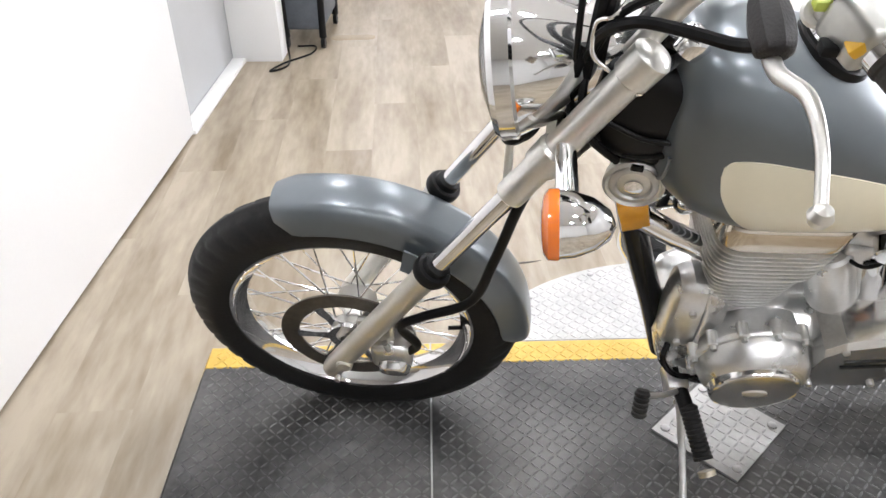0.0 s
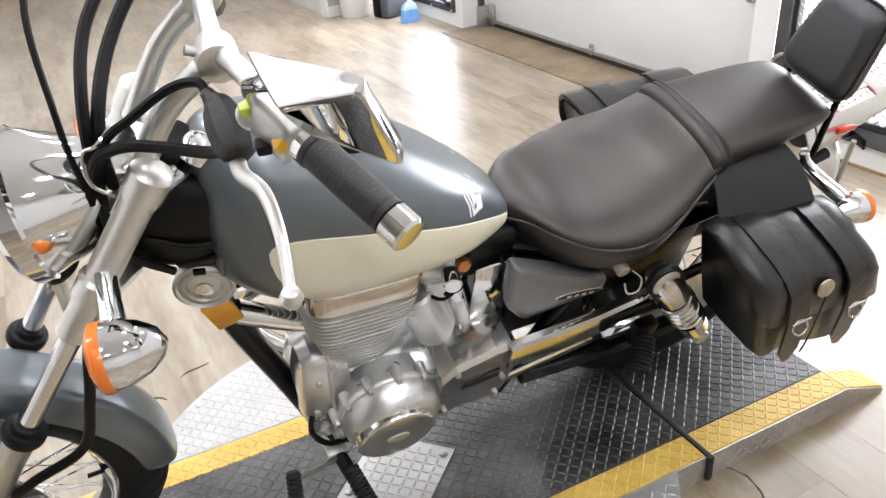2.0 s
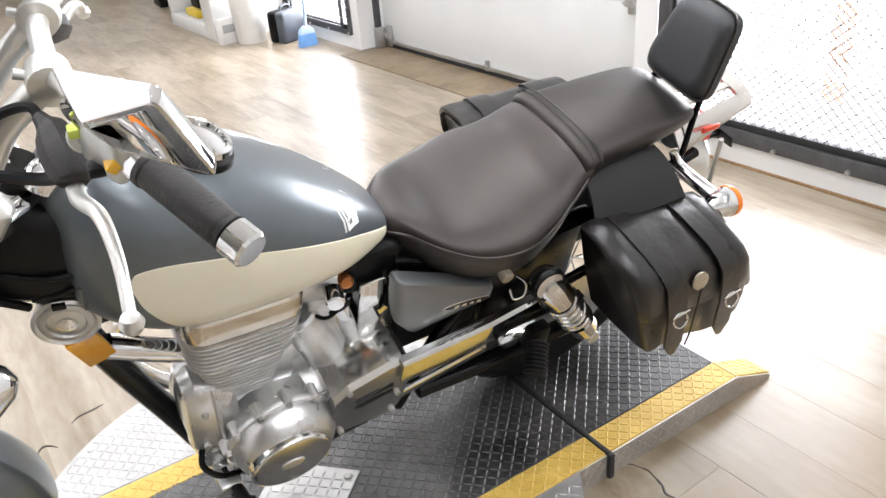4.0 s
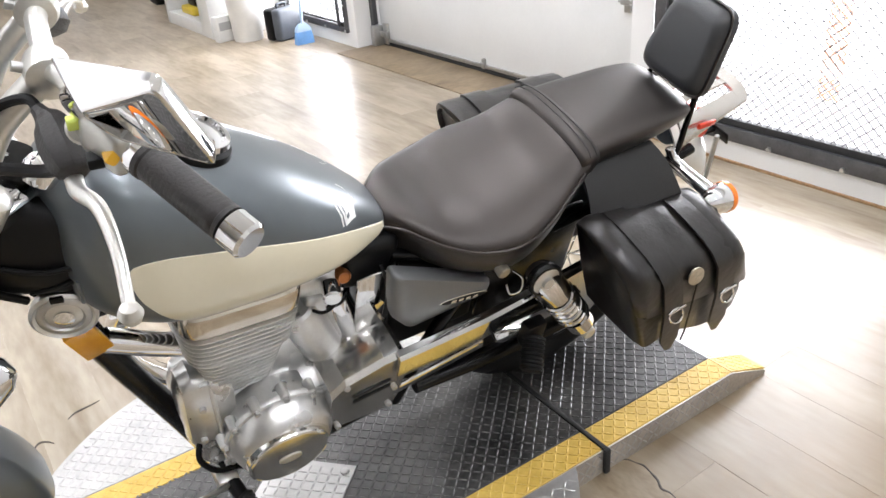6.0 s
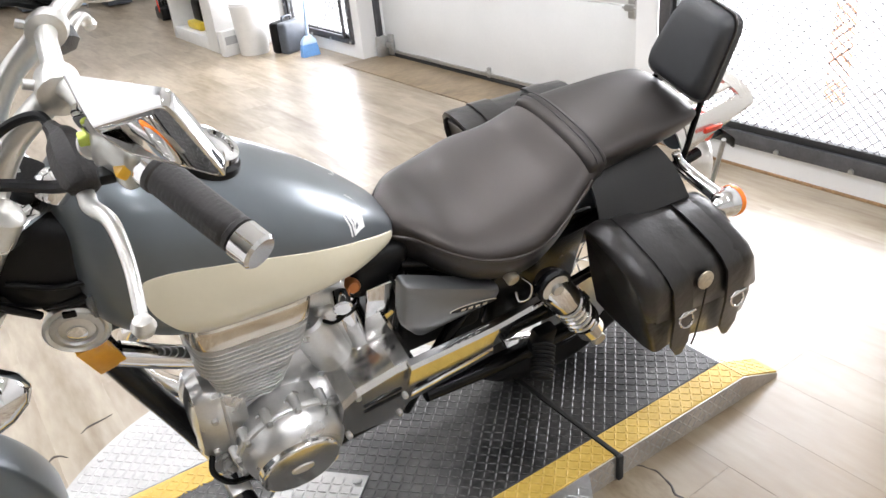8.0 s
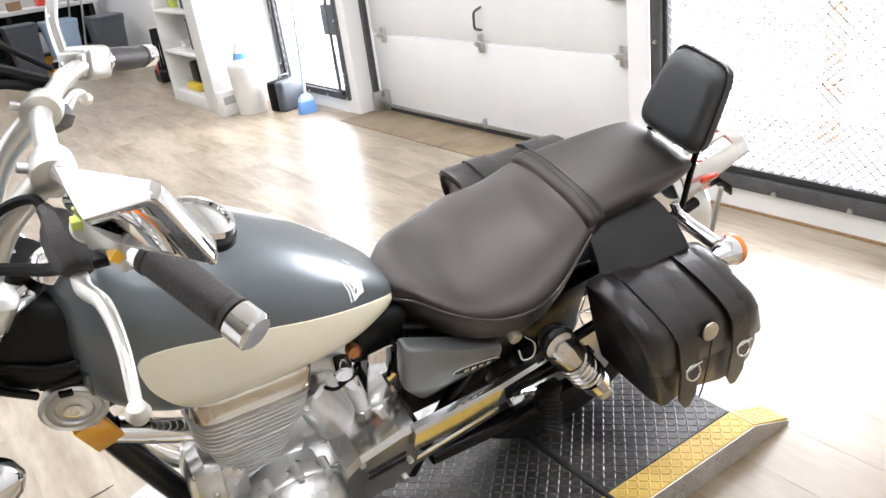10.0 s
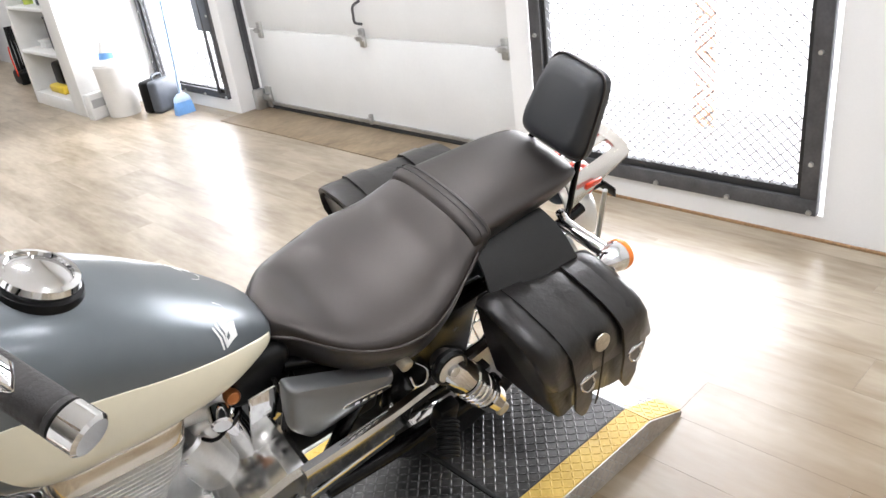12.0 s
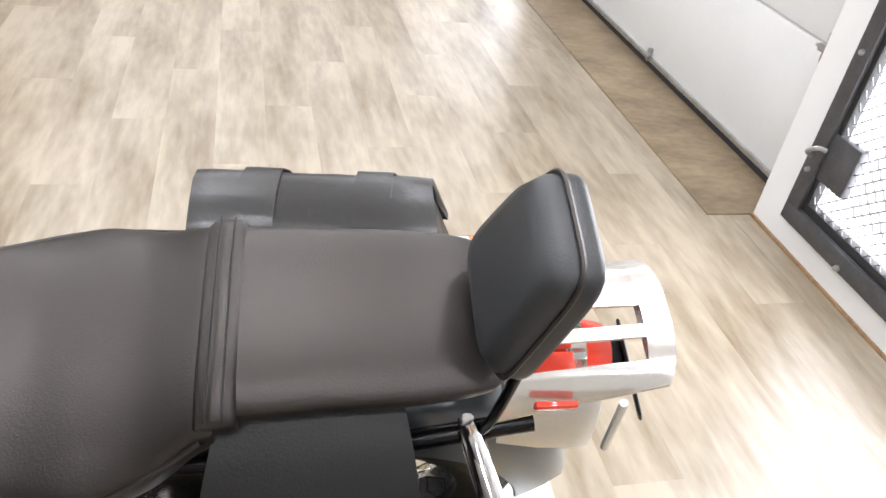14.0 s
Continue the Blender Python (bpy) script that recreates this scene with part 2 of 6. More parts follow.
def add_loft(bm, rings, caps=True, closed=True, loop=False):
    rows = [[bm.verts.new(p) for p in r] for r in rings]
    n = len(rows[0])
    pairs = list(zip(rows, rows[1:])) + ([(rows[-1], rows[0])] if loop else [])
    for a, b in pairs:
        for i in range(n if closed else n - 1):
            j = (i + 1) % n
            bm.faces.new((a[i], a[j], b[j], b[i]))
    if caps and closed and not loop:
        bm.faces.new(rows[0][::-1])
        bm.faces.new(rows[-1])
    return bm


def loft(rings, caps=True, closed=True, loop=False):
    return add_loft(bm_new(), rings, caps, closed, loop)


def spline(points, n):
    """n points on a smooth line through the given rows of numbers."""
    p = [np.array(q, float) for q in points]
    p = [2 * p[0] - p[1]] + p + [2 * p[-1] - p[-2]]
    out = []
    spans = len(p) - 3
    for k in range(n):
        s = k / (n - 1) * spans
        i = min(int(s), spans - 1)
        u = s - i
        a, b, c, d = p[i:i + 4]
        out.append(0.5 * (2 * b + (c - a) * u + (2 * a - 5 * b + 4 * c - d) * u * u + (3 * b - a - 3 * c + d) * u ** 3))
    return out


def add_tube(bm, points, r, seg=10, n=None, flat=None):
    """A round bar along a smooth line; r is a number or one for each given point."""
    rs = r if isinstance(r, (list, tuple)) else [r] * len(points)
    rows = [(*q, k) for q, k in zip(points, rs)]
    n = n or (2 if len(points) == 2 else 8 * (len(points) - 1) + 1)
    pts = spline(rows, n)
    rings, side = [], None
    for i, q in enumerate(pts):
        a, b = pts[max(0, i - 1)][:3], pts[min(n - 1, i + 1)][:3]
        d = Vector(b - a).normalized()
        if side is None:
            side = d.orthogonal().normalized()
        side = (side - d * side.dot(d)).normalized()
        up = d.cross(side)
        k = abs(q[3])
        rings.append([Vector(q[:3]) + (side * math.cos(t) + up * math.sin(t)) * k for t in (2 * math.pi * j / seg for j in range(seg))])
    return add_loft(bm, rings)


def tube(points, r, seg=10, n=None):
    return add_tube(bm_new(), points, r, seg, n)


def frame_of(a, b):
    """A matrix whose z runs from a to b, with its origin at a."""
    d = Vector(b) - Vector(a)
    return Matrix.Translation(a) @ d.to_track_quat("Z", "Y").to_matrix().to_4x4()


def add_lathe(bm, profile, m, seg=32, closed=False):
    """Turns rows of (radius, height) round the z axis of m."""
    rings = [[m @ Vector((r * math.cos(t), r * math.sin(t), h)) for t in (2 * math.pi * j / seg for j in range(seg))] for r, h in profile]
    return add_loft(bm, rings, caps=not closed, loop=closed)


def lathe(profile, m, seg=32, closed=False):
    return add_lathe(bm_new(), profile, m, seg, closed)


def cyl(a, b, r, r2=None, seg=16, bevel=0.0):
    h = (Vector(b) - Vector(a)).length
    r2 = r if r2 is None else r2
    prof = [(r, 0), (r2, h)] if not bevel else [(r - bevel, 0), (r, bevel), (r2, h - bevel), (r2 - bevel, h)]
    return lathe(prof, frame_of(a, b), seg)


def oval(x, yc, zlo, zhi, hw, e=0.7, n=28):
    """A rounded ring across the bike at x."""
    zc, hz = (zlo + zhi) / 2, (zhi - zlo) / 2
    out = []
    for j in range(n):
        t = 2 * math.pi * j / n
        c, s = math.cos(t), math.sin(t)
        out.append(Vector((x, yc + hw * math.copysign(abs(c) ** e, c), zc + hz * math.copysign(abs(s) ** e, s))))
    return out


def mesh_from(name, verts, faces, material, parent=None, smooth=None):
    me = bpy.data.meshes.new(name)
    me.from_pydata(verts, [], faces)
    if smooth:
        me.shade_smooth()
    me.materials.append(material)
    ob = new(name, me)
    ob.parent = parent
    return ob


# ---- the room ----
def structure(name, bm, material, label, smooth=38):
    return tagged(link(name, bm, material, smooth=smooth), label, name.split("_")[0], kind="structure")


WALL_X, DOOR_X = 3.19, 3.375
floor = structure("floor", box((-6.2, -4.8, -0.12), (3.6, 14.6, -0.004)), M_SUBFLOOR, "pale wood-look vinyl plank floor with a soft sheen")
structure("ceiling", box((-6.2, -4.8, CEILING), (3.6, 14.6, CEILING + 0.1)), M_CEIL, "plain white ceiling with round downlights")

# outer wall, with the garage door and two mesh gates in it: piers, lintels and low sills
wall = bm_new()
for y0, y1, z0, z1 in ((-4.8, -0.225, 0, CEILING), (-0.225, 1.105, 1.98, CEILING), (-0.225, 1.105, 0, 0.098), (1.105, 1.233, 0, CEILING), (1.233, 3.875, 2.05, CEILING),
                       (3.875, 3.98, 0, CEILING), (3.98, 5.145, 1.98, CEILING), (3.98, 5.145, 0, 0.095), (5.145, 14.6, 0, CEILING)):
    add_box(wall, (WALL_X, y0, z0), (WALL_X + 0.28, y1, z1))
structure("wall_east", wall, M_WALL, "white painted outer wall with a garage door and mesh gates")
structure("wall_south", box((-6.2, -4.95, 0), (3.6, -4.8, CEILING)), M_WALL, "plain white wall")
structure("wall_north", box((-6.2, 14.6, 0), (3.6, 14.75, CEILING)), M_WALL, "plain white far wall")
structure("wall_west", box((-6.35, -4.8, 0), (-6.2, 14.6, CEILING)), M_WALL, "plain white wall")
structure("baseboard", box((WALL_X - 0.012, -4.8, 0), (WALL_X - 0.002, 1.233, 0.012), 0.002), M_TIMBER, "thin brown joint strip at the foot of the wall")

# white panelled bay beside the lift, a grey recess behind it, and the return at its end
LEFT = pose(-0.730, 1.81, 0, 0, 0, -4.6)
structure("wall_panel", box((-0.5, -2.4, 0.012), (0, 0, CEILING), 0.004, m=LEFT), M_PANEL, "glossy white wall panel beside the lift")
# part of the recess's shade is put into its grey paint
structure("wall_recess", box((-0.5, 0.002, 0), (-0.062, 1.1, CEILING), m=LEFT), M_GREYWALL, "grey painted wall recess, part of its shade in the grey")
structure("wall_return", box((-0.06, 0.868, 0), (0.19, 1.0, CEILING), 0.003, m=LEFT), M_WALL, "white end of a short partition wall")
structure("trim_recess", box((-0.060, 0.004, 0), (0.008, 0.866, 0.022), 0.004, m=LEFT), M_WHITEPL, "white baseboard of the recess")

# worn brown strip of floor before the garage door
tagged(link("threshold_strip", box((3.004, 1.236, -0.002), (DOOR_X + 0.02, 3.87, 0.006), 0.002), M_STRIP), "worn brown floor strip along the garage door sill", "floor strip", kind="structure")

# ---- garage door ----
door = thing("garage_door", "white sectional garage door, closed, with steel hinges and a handle", "garage door", pose(DOOR_X, 0, 0), kind="structure")
SEAMS = [0.03, 0.572, 1.014, 1.46, 2.04]
for z0, z1 in zip(SEAMS, SEAMS[1:]):
    part("panel", box((0.012, 1.25, z0 + 0.003), (0.055, 3.855, z1 - 0.003), 0.008, 2), M_DOOR, door)
part("bottom_seal", box((0.0, 1.25, 0.004), (0.06, 3.855, 0.032), 0.006), M_SEAL, door, "black rubber seal")
part("bottom_rail", box((-0.004, 1.25, 0.033), (0.012, 3.855, 0.055), 0.003), M_GALV, door, "thin metal rail")


def hinge_bm(y, z, s=1.0):
    bm = box((-0.012, y - 0.022 * s, z - 0.055 * s), (0.012, y + 0.022 * s, z + 0.055 * s), 0.006)
    add_box(bm, (-0.030, y - 0.032 * s, z - 0.016 * s), (0.0, y + 0.032 * s, z + 0.016 * s), 0.006)
    add_tube(bm, [(-0.022, y - 0.045 * s, z), (-0.022, y + 0.045 * s, z)], 0.007, 8)
    return bm


for hy in (1.42, 2.555, 3.69):
    for hz in SEAMS[1:4]:
        part("hinge", hinge_bm(hy, hz), M_GALV, door, "galvanised steel hinge")
part("bottom_bracket", hinge_bm(2.60, 0.062, 0.6), M_GALV, door)
part("corner_bracket", hinge_bm(3.76, 0.09, 1.4), M_GALV, door)
part("corner_bracket", hinge_bm(1.30, 0.12, 0.9), M_GALV, door)
part("pull_handle", tube([(0.005, 2.545, 0.652), (-0.045, 2.542, 0.672), (-0.05, 2.540, 0.72), (-0.045, 2.537, 0.765), (0.005, 2.534, 0.788)], 0.008, 8), M_GATE, door, "dark steel pull handle")
part("slide_latch", box((-0.03, 1.36, 0.842), (0.01, 1.50, 0.874), 0.006), M_GALV, door, "steel slide latch")
for ty in (3.868, 1.245):
    s = 1 if ty > 2 else -1
    bm = box((-0.055, ty - 0.02 - s * 0.012, 0.02), (-0.045, ty + 0.02 - s * 0.012, 2.04))
    add_box(bm, (-0.055, ty - 0.003, 0.02), (0.0, ty + 0.003, 2.04))
    if s > 0:
        part("track", bm, M_GATE, door, "dark steel roller track")
    else:
        bm.free()
part("track_foot", box((-0.08, 3.80, 0.0), (0.0, 3.855, 0.15), 0.006), M_GALV, door)


# ---- mesh gates ----
def mesh_gate(name, y0, y1, z0, z1, label, cell=(0.046, 0.021), rim=0.062):
    g = thing(name, label, "mesh gate", pose(WALL_X, 0, 0), kind="structure")
    part("frame_bottom", box((-0.022, y0, z0), (0.012, y1, z0 + rim), 0.003), M_GATE, g)
    part("frame_top", box((-0.022, y0, z1 - rim), (0.012, y1, z1), 0.003), M_GATE, g)
    for ya, yb in ((y0, y0 + rim), (y1 - rim, y1)):
        part("frame_stile", box((-0.022, ya, z0 + rim), (0.012, yb, z1 - rim), 0.003), M_GATE, g)
    inner = (y0 + rim, y1 - rim, z0 + rim, z1 - rim)
    for ya, yb, za, zb in ((inner[0], inner[1], inner[2], inner[2] + 0.03), (inner[0], inner[0] + 0.02, inner[2] + 0.03, inner[3]), (inner[1] - 0.02, inner[1], inner[2] + 0.03, inner[3])):
        part("angle_bar", box((-0.006, ya, za), (0.030, yb, zb), 0.002), M_SEAL, g)
    step = 0.316
    for k in range(4):
        part("bolt", cyl((-0.022, y0 + 0.025 + step * k, z0 + 0.012), (-0.032, y0 + 0.025 + step * k, z0 + 0.012), 0.011, 0.009, 12), M_GALV, g)
    for k in range(5):
        for yy in (y0 + rim / 2, y1 - rim / 2):
            part("bolt", cyl((-0.022, yy, z0 + 0.20 + 0.4 * k), (-0.032, yy, z0 + 0.20 + 0.4 * k), 0.010, 0.008, 10), M_GALV, g)
    # expanded metal: flat slanted strands between staggered knuckles
    verts, faces = [], []
    w, t = 0.0025, 0.004
    cy, cz = cell
    nz, ny = int((inner[3] - inner[2]) / cz), int((inner[1] - inner[0]) / cy)
    for i in range(nz):
        for j in range(ny):
            ya = inner[0] + j * cy + (0 if i % 2 else cy / 2)
            za = inner[2] + i * cz
            for s in (-1, 1):
                p, q = (ya, za), (ya + s * cy / 2, za + cz)
                if not (inner[0] <= q[0] <= inner[1]):
                    continue
                k = len(verts)
                for (yy, zz), x in ((p, 0.0), (q, 0.006)):
                    verts += [(x - t / 2, yy, zz - w), (x + t / 2, yy, zz - w), (x + t / 2, yy, zz + w), (x - t / 2, yy, zz + w)]
                faces += [(k + a, k + (a + 1) % 4, k + 4 + (a + 1) % 4, k + 4 + a) for a in range(4)]
    tagged(mesh_from("mesh", verts, faces, M_MESH, g), "expanded steel mesh", kind="stuff")
    return g


gate = mesh_gate("mesh_gate", -0.207, 1.085, 0.102, 1.96, "dark steel framed security gate with expanded metal mesh")
latch = part("latch_plate", box((-0.012, 0.892, 0.289), (0.02, 1.045, 0.451), 0.004), M_GATE, gate, "dark latch plate")
part("latch_bolt", tube([(-0.022, 1.062, 0.345), (-0.05, 1.062, 0.365), (-0.05, 1.025, 0.395), (-0.03, 1.005, 0.395)], 0.008, 8), M_GALV, latch, "steel slide bolt")
far_gate = mesh_gate("mesh_gate", 3.985, 5.134, 0.10, 1.96, "slim dark framed white gate beside the garage door", cell=(0.07, 0.035), rim=0.035)
part("latch_plate", box((-0.026, 3.99, 0.59), (0.02, 4.19, 0.81), 0.004), M_NAVYGREY, far_gate, "grey latch plate")
inner_frame = bm_new()
for lo, hi in (((-0.03, 4.09, 0.137), (-0.01, 4.97, 0.157)), ((-0.03, 4.09, 0.157), (-0.01, 4.11, 1.9)), ((-0.03, 4.95, 0.157), (-0.01, 4.97, 1.9))):
    add_box(inner_frame, lo, hi, 0.003)
part("inner_frame", inner_frame, M_GATE, far_gate)
tagged(link("backdrop_daylight", box((4.6, -3.0, -0.5), (4.62, 9.0, 3.5)), M_DAY), "overexposed white daylight outside the gates", "backdrop", kind="structure")
tagged(link("ground_outside", box((3.62, -3.0, -0.14), (4.6, 9.0, -0.02)), M_WHITEPL), "bright pale ground outside the gates", "ground", kind="structure")
BNY = 0.79
fence = thing("barrier_net", "orange plastic barrier net standing outside the gate", "barrier net")
for k in range(44):
    z = 0.0 + k * 0.05
    bm = bm_new()
    for s in (-1, 1):
        for c in (-0.03, 0.03):
            add_tube(bm, [(4.2, BNY + c - 0.028 * s, z), (4.2, BNY + c + 0.028 * s, z + 0.05)], 0.0045, 6)
    part("strand", bm, M_NET, fence)

# ---- ceiling lamps ----
first = None
for lx, ly in DOWNLIGHTS:
    if first is None:
        first = thing("downlight", "round white recessed ceiling downlight, lit", "ceiling light", pose(lx, ly, CEILING), group="ceiling downlights")
        part("rim", lathe([(0.09, 0.0), (0.115, 0.0), (0.115, -0.012), (0.10, -0.02), (0.09, -0.012)], pose(0, 0, -0.001), 24, True), M_WHITEPL, first)
        part("diffuser", lathe([(0.088, 0.0), (0.088, -0.006)], pose(0, 0, -0.004), 24), M_LAMP, first)
    else:
        copy_thing(first, pose(lx, ly, CEILING))

# ---- the lift: a low turntable platform with ramps ----
H, DX0, DX1, DY0, DY1 = 0.073, -0.383, 1.878, -0.252, 0.360
RAMP = 0.145
lift = thing("motorcycle_lift", "low black tread-plate motorcycle platform with yellow painted edges", "lift", pose(0, 0, 0, 0, 0, -2))
HINGE, SEAM = 1.426, 0.162


def deck(x0, x1, name, material, y0, y1):
    part(name, box((x0, y0, 0.02), (x1, y1, H), 0.002, 1), material, lift)


STRIPE = 0.075
for x0, x1 in ((DX0, SEAM - 0.002), (SEAM + 0.002, HINGE - 0.006), (HINGE + 0.006, DX1)):
    deck(x0, x1, "deck_plate", M_TREAD, DY0 + STRIPE, DY1 - STRIPE)
    deck(x0, x1, "edge_stripe", M_YELLOW, DY0, DY0 + STRIPE - 0.0005)
    deck(x0, x1, "edge_stripe", M_YELLOW, DY1 - STRIPE + 0.0005, DY1)
# sloping ends
for xa, xb in ((DX1, DX1 + RAMP), (DX0, DX0 - 0.02)):
    for y0, y1, mt, nm in ((DY0, DY0 + STRIPE, M_YELLOW, "ramp_stripe"), (DY0 + STRIPE, DY1 - STRIPE, M_TREAD if xb < 0 else M_ALU, "ramp_plate"), (DY1 - STRIPE, DY1, M_YELLOW, "ramp_stripe")):
        lo = 0.006 if xb > xa else 0.02
        part(nm, loft([[(xa, y, 0.004), (xa, y, H), (xb, y, lo + 0.012), (xb, y, 0.004)] for y in (y0 + 0.0004, y1 - 0.0004)]), mt, lift)
# side skirts of bare tread plate
for y0, y1 in ((DY0 - 0.004, DY0 - 0.0004), (DY1 + 0.0004, DY1 + 0.004)):
    part("side_skirt", loft([[(DX0, y, 0.0), (DX0, y, H - 0.003), (DX1, y, H - 0.003), (DX1 + RAMP, y, 0.012), (DX1 + RAMP, y, 0.0)] for y in (y0, y1)]), M_SKIRT, lift, "bare aluminium tread-plate skirt")
bm = box((HINGE - 0.006, DY0 - 0.006, H - 0.012), (HINGE + 0.006, DY1 + 0.006, H + 0.004), 0.002)
add_box(bm, (HINGE - 0.008, DY0 - 0.016, 0.005), (HINGE + 0.008, DY0 - 0.0045, H + 0.003), 0.003)
part("joint_strip", bm, M_SEAL, lift, "black rubber joint strip")
part("seam_strip", box((SEAM - 0.002, DY0, H - 0.01), (SEAM + 0.002, DY1, H + 0.0015)), M_GALV, lift, "thin bright steel seam")
# round turntable plate, seen at both sides of the deck
CX, CY, CR = 0.810, 0.079, 0.6225


def half_disc(y_edge, sign, z0, z1):
    pts = []
    a0 = math.asin((y_edge - CY) / CR)
    for k in range(49):
        a = a0 + (math.pi - 2 * a0) * k / 48
        pts.append((CX + CR * math.cos(a), CY + CR * math.sin(a)))
    if sign < 0:
        pts = []
        a0 = math.asin((y_edge - CY) / CR)
        for k in range(49):
            a = a0 - (math.pi + 2 * a0) * k / 48
            pts.append((CX + CR * math.cos(a), CY + CR * math.sin(a)))
    return loft([[(x, y, z0) for x, y in pts], [(x, y, z1) for x, y in pts]])


part("turntable_wing", half_disc(DY1 + 0.005, 1, H - 0.03, H - 0.002), M_ALU, lift, "bare aluminium round plate")
part("turntable_wing", half_disc(DY0 - 0.005, -1, H - 0.03, H - 0.002), M_ALU, lift, "bare aluminium round plate")
for k in range(7):
    for a0, a1 in ((-1.15, -2.0), (0.5, 2.6)):
        a = a0 + (a1 - a0) * k / 6
        x, y = CX + (CR - 0.025) * math.cos(a), CY + (CR - 0.025) * math.sin(a)
        if y > DY1 + 0.02 or y < DY0 - 0.02:
            part("rivet", lathe([(0.009, 0), (0.008, 0.003), (0.003, 0.005)], pose(x, y, H - 0.002), 10), M_GALV, lift)
PX, PY, PS = 0.789, 0.051, 0.147
cover_plate = part("cover_plate", loft([[(PX + PS, PY, z), (PX + 0.01, PY + PS, z), (PX - PS, PY, z), (PX - 0.01, PY - PS, z)] for z in (H + 0.001, H + 0.006)]), M_ALU, lift, "square bare aluminium cover plate")
for dx, dy in ((PS - 0.03, 0), (-PS + 0.03, 0), (0, PS - 0.03), (0, -PS + 0.03)):
    part("bolt", lathe([(0.011, 0), (0.010, 0.004), (0.004, 0.006)], pose(PX + dx, PY + dy, H + 0.006), 8), M_GALV, cover_plate)


def lugs(spots, z_of, m, material, name, pitch_dir=0.0):
    """Raised lens-shaped lugs of tread plate at the given spots (x, y, odd), standing on the plane of m."""
    verts, faces = [], []
    L, W, T = 0.0116, 0.0027, 0.0017
    for x, y, odd in spots:
        a = math.radians(45 if odd else -45) + pitch_dir
        c, s = math.cos(a), math.sin(a)
        k = len(verts)
        for u, v, h in ((-L, 0, 0), (-L * 0.4, -W, 0), (L * 0.4, -W, 0), (L, 0, 0), (L * 0.4, W, 0), (-L * 0.4, W, 0), (-L * 0.55, 0, T), (L * 0.55, 0, T)):
            verts.append(tuple(m @ Vector((x + u * c - v * s, y + u * s + v * c, z_of + h))))
        faces += [(k, k + 1, k + 6), (k + 1, k + 2, k + 7, k + 6), (k + 2, k + 3, k + 7), (k + 3, k + 4, k + 7), (k + 4, k + 5, k + 6, k + 7), (k + 5, k, k + 6)]
    ob = mesh_from(name, verts, faces, material, lift)
    return tagged(ob, kind="stuff")


P = 0.0188


def grid_spots(x0, x1, y0, y1, ok=None):
    out = []
    for i in range(int(math.ceil(x0 / P)), int(x1 / P) + 1):
        for j in range(int(math.ceil(y0 / P)), int(y1 / P) + 1):
            if ok is None or ok(i * P, j * P):
                out.append((i * P, j * P, (i + j) % 2))
    return out


I4 = Matrix.Identity(4)
clear = lambda x, y: abs(x - HINGE) > 0.012 and abs(x - SEAM) > 0.010 and abs(x - PX) + abs(y - PY) > PS
lugs(grid_spots(DX0 + 0.01, DX1 - 0.01, DY0 + STRIPE, DY1 - STRIPE, clear), H, I4, M_LUG, "tread_relief")
for ya, yb in ((DY0 + 0.006, DY0 + STRIPE), (DY1 - STRIPE, DY1 - 0.006)):
    lugs(grid_spots(DX0 + 0.01, DX1 - 0.01, ya, yb, clear), H, I4, M_YELLOW, "stripe_relief")
lugs(grid_spots(PX - PS, PX + PS, PY - PS, PY + PS, lambda x, y: abs(x - PX) + abs(y - PY) < PS - 0.018), H + 0.006, I4, M_ALU, "plate_relief")
lugs(grid_spots(CX - CR, CX + CR, CY - CR, CY + CR, lambda x, y: (x - CX) ** 2 + (y - CY) ** 2 < (CR - 0.012) ** 2 and (y > DY1 + 0.015 or y < DY0 - 0.015)), H - 0.002, I4, M_ALU, "wing_relief")
slope = Matrix.Translation((DX1, 0, H)) @ Matrix.Rotation(math.atan2(H - 0.018, RAMP), 4, "Y")
lugs(grid_spots(0.01, 0.150, DY0 + STRIPE, DY1 - STRIPE), 0.0, slope, M_ALU, "ramp_relief")
lugs(grid_spots(0.01, 0.150, DY0 + 0.006, DY0 + STRIPE), 0.0, slope, M_YELLOW, "ramp_stripe_relief")
skirt_face = Matrix.Translation((0, DY0 - 0.004, 0)) @ Matrix.Rotation(radians(90), 4, "X")
lugs(grid_spots(DX0 + 0.01, DX1, 0.014, H - 0.012, lambda x, y: abs(x - HINGE) > 0.015), 0.0, skirt_face, M_ALU, "skirt_relief")


# ---- the motorcycle (x runs back from the front axle, y to its right, z up) ----
BIKE = pose(0.025, 0.203, H - 0.004, 20.5, 0, -3.7)
bike = thing("motorcycle", "grey-blue and cream single-cylinder cruiser motorcycle leaning on its side stand", "motorcycle", BIKE)
FW, RW = Vector((-0.002, 0.012, 0.328)), Vector((1.50, 0, 0.315))
RAKE = Vector((0.52, 0, 0.854)).normalized()
PIVOT = Vector((0.455, 0, 1.02))
STEER = Matrix.Translation(PIVOT) @ Matrix.Rotation(radians(-6.4), 4, RAKE) @ Matrix.Translation(-PIVOT)


def front(bm):
    """Turns what is built straight ahead with the handlebar."""
    bmesh.ops.transform(bm, matrix=STEER, verts=bm.verts)
    return bm


def bar(bm):
    """The handlebar and what it carries: the far end is pushed back and down."""
    for v in bm.verts:
        w = max(0.0, v.co.y - 0.05)
        v.co.x, v.co.z = v.co.x + 0.15 * w, v.co.z - 0.20 * w
    return front(bm)


def side(x, y, z, sy=-1):
    """A place on the near side (-1), or its like on the far side (1)."""
    return Vector((x, -y * sy, z))


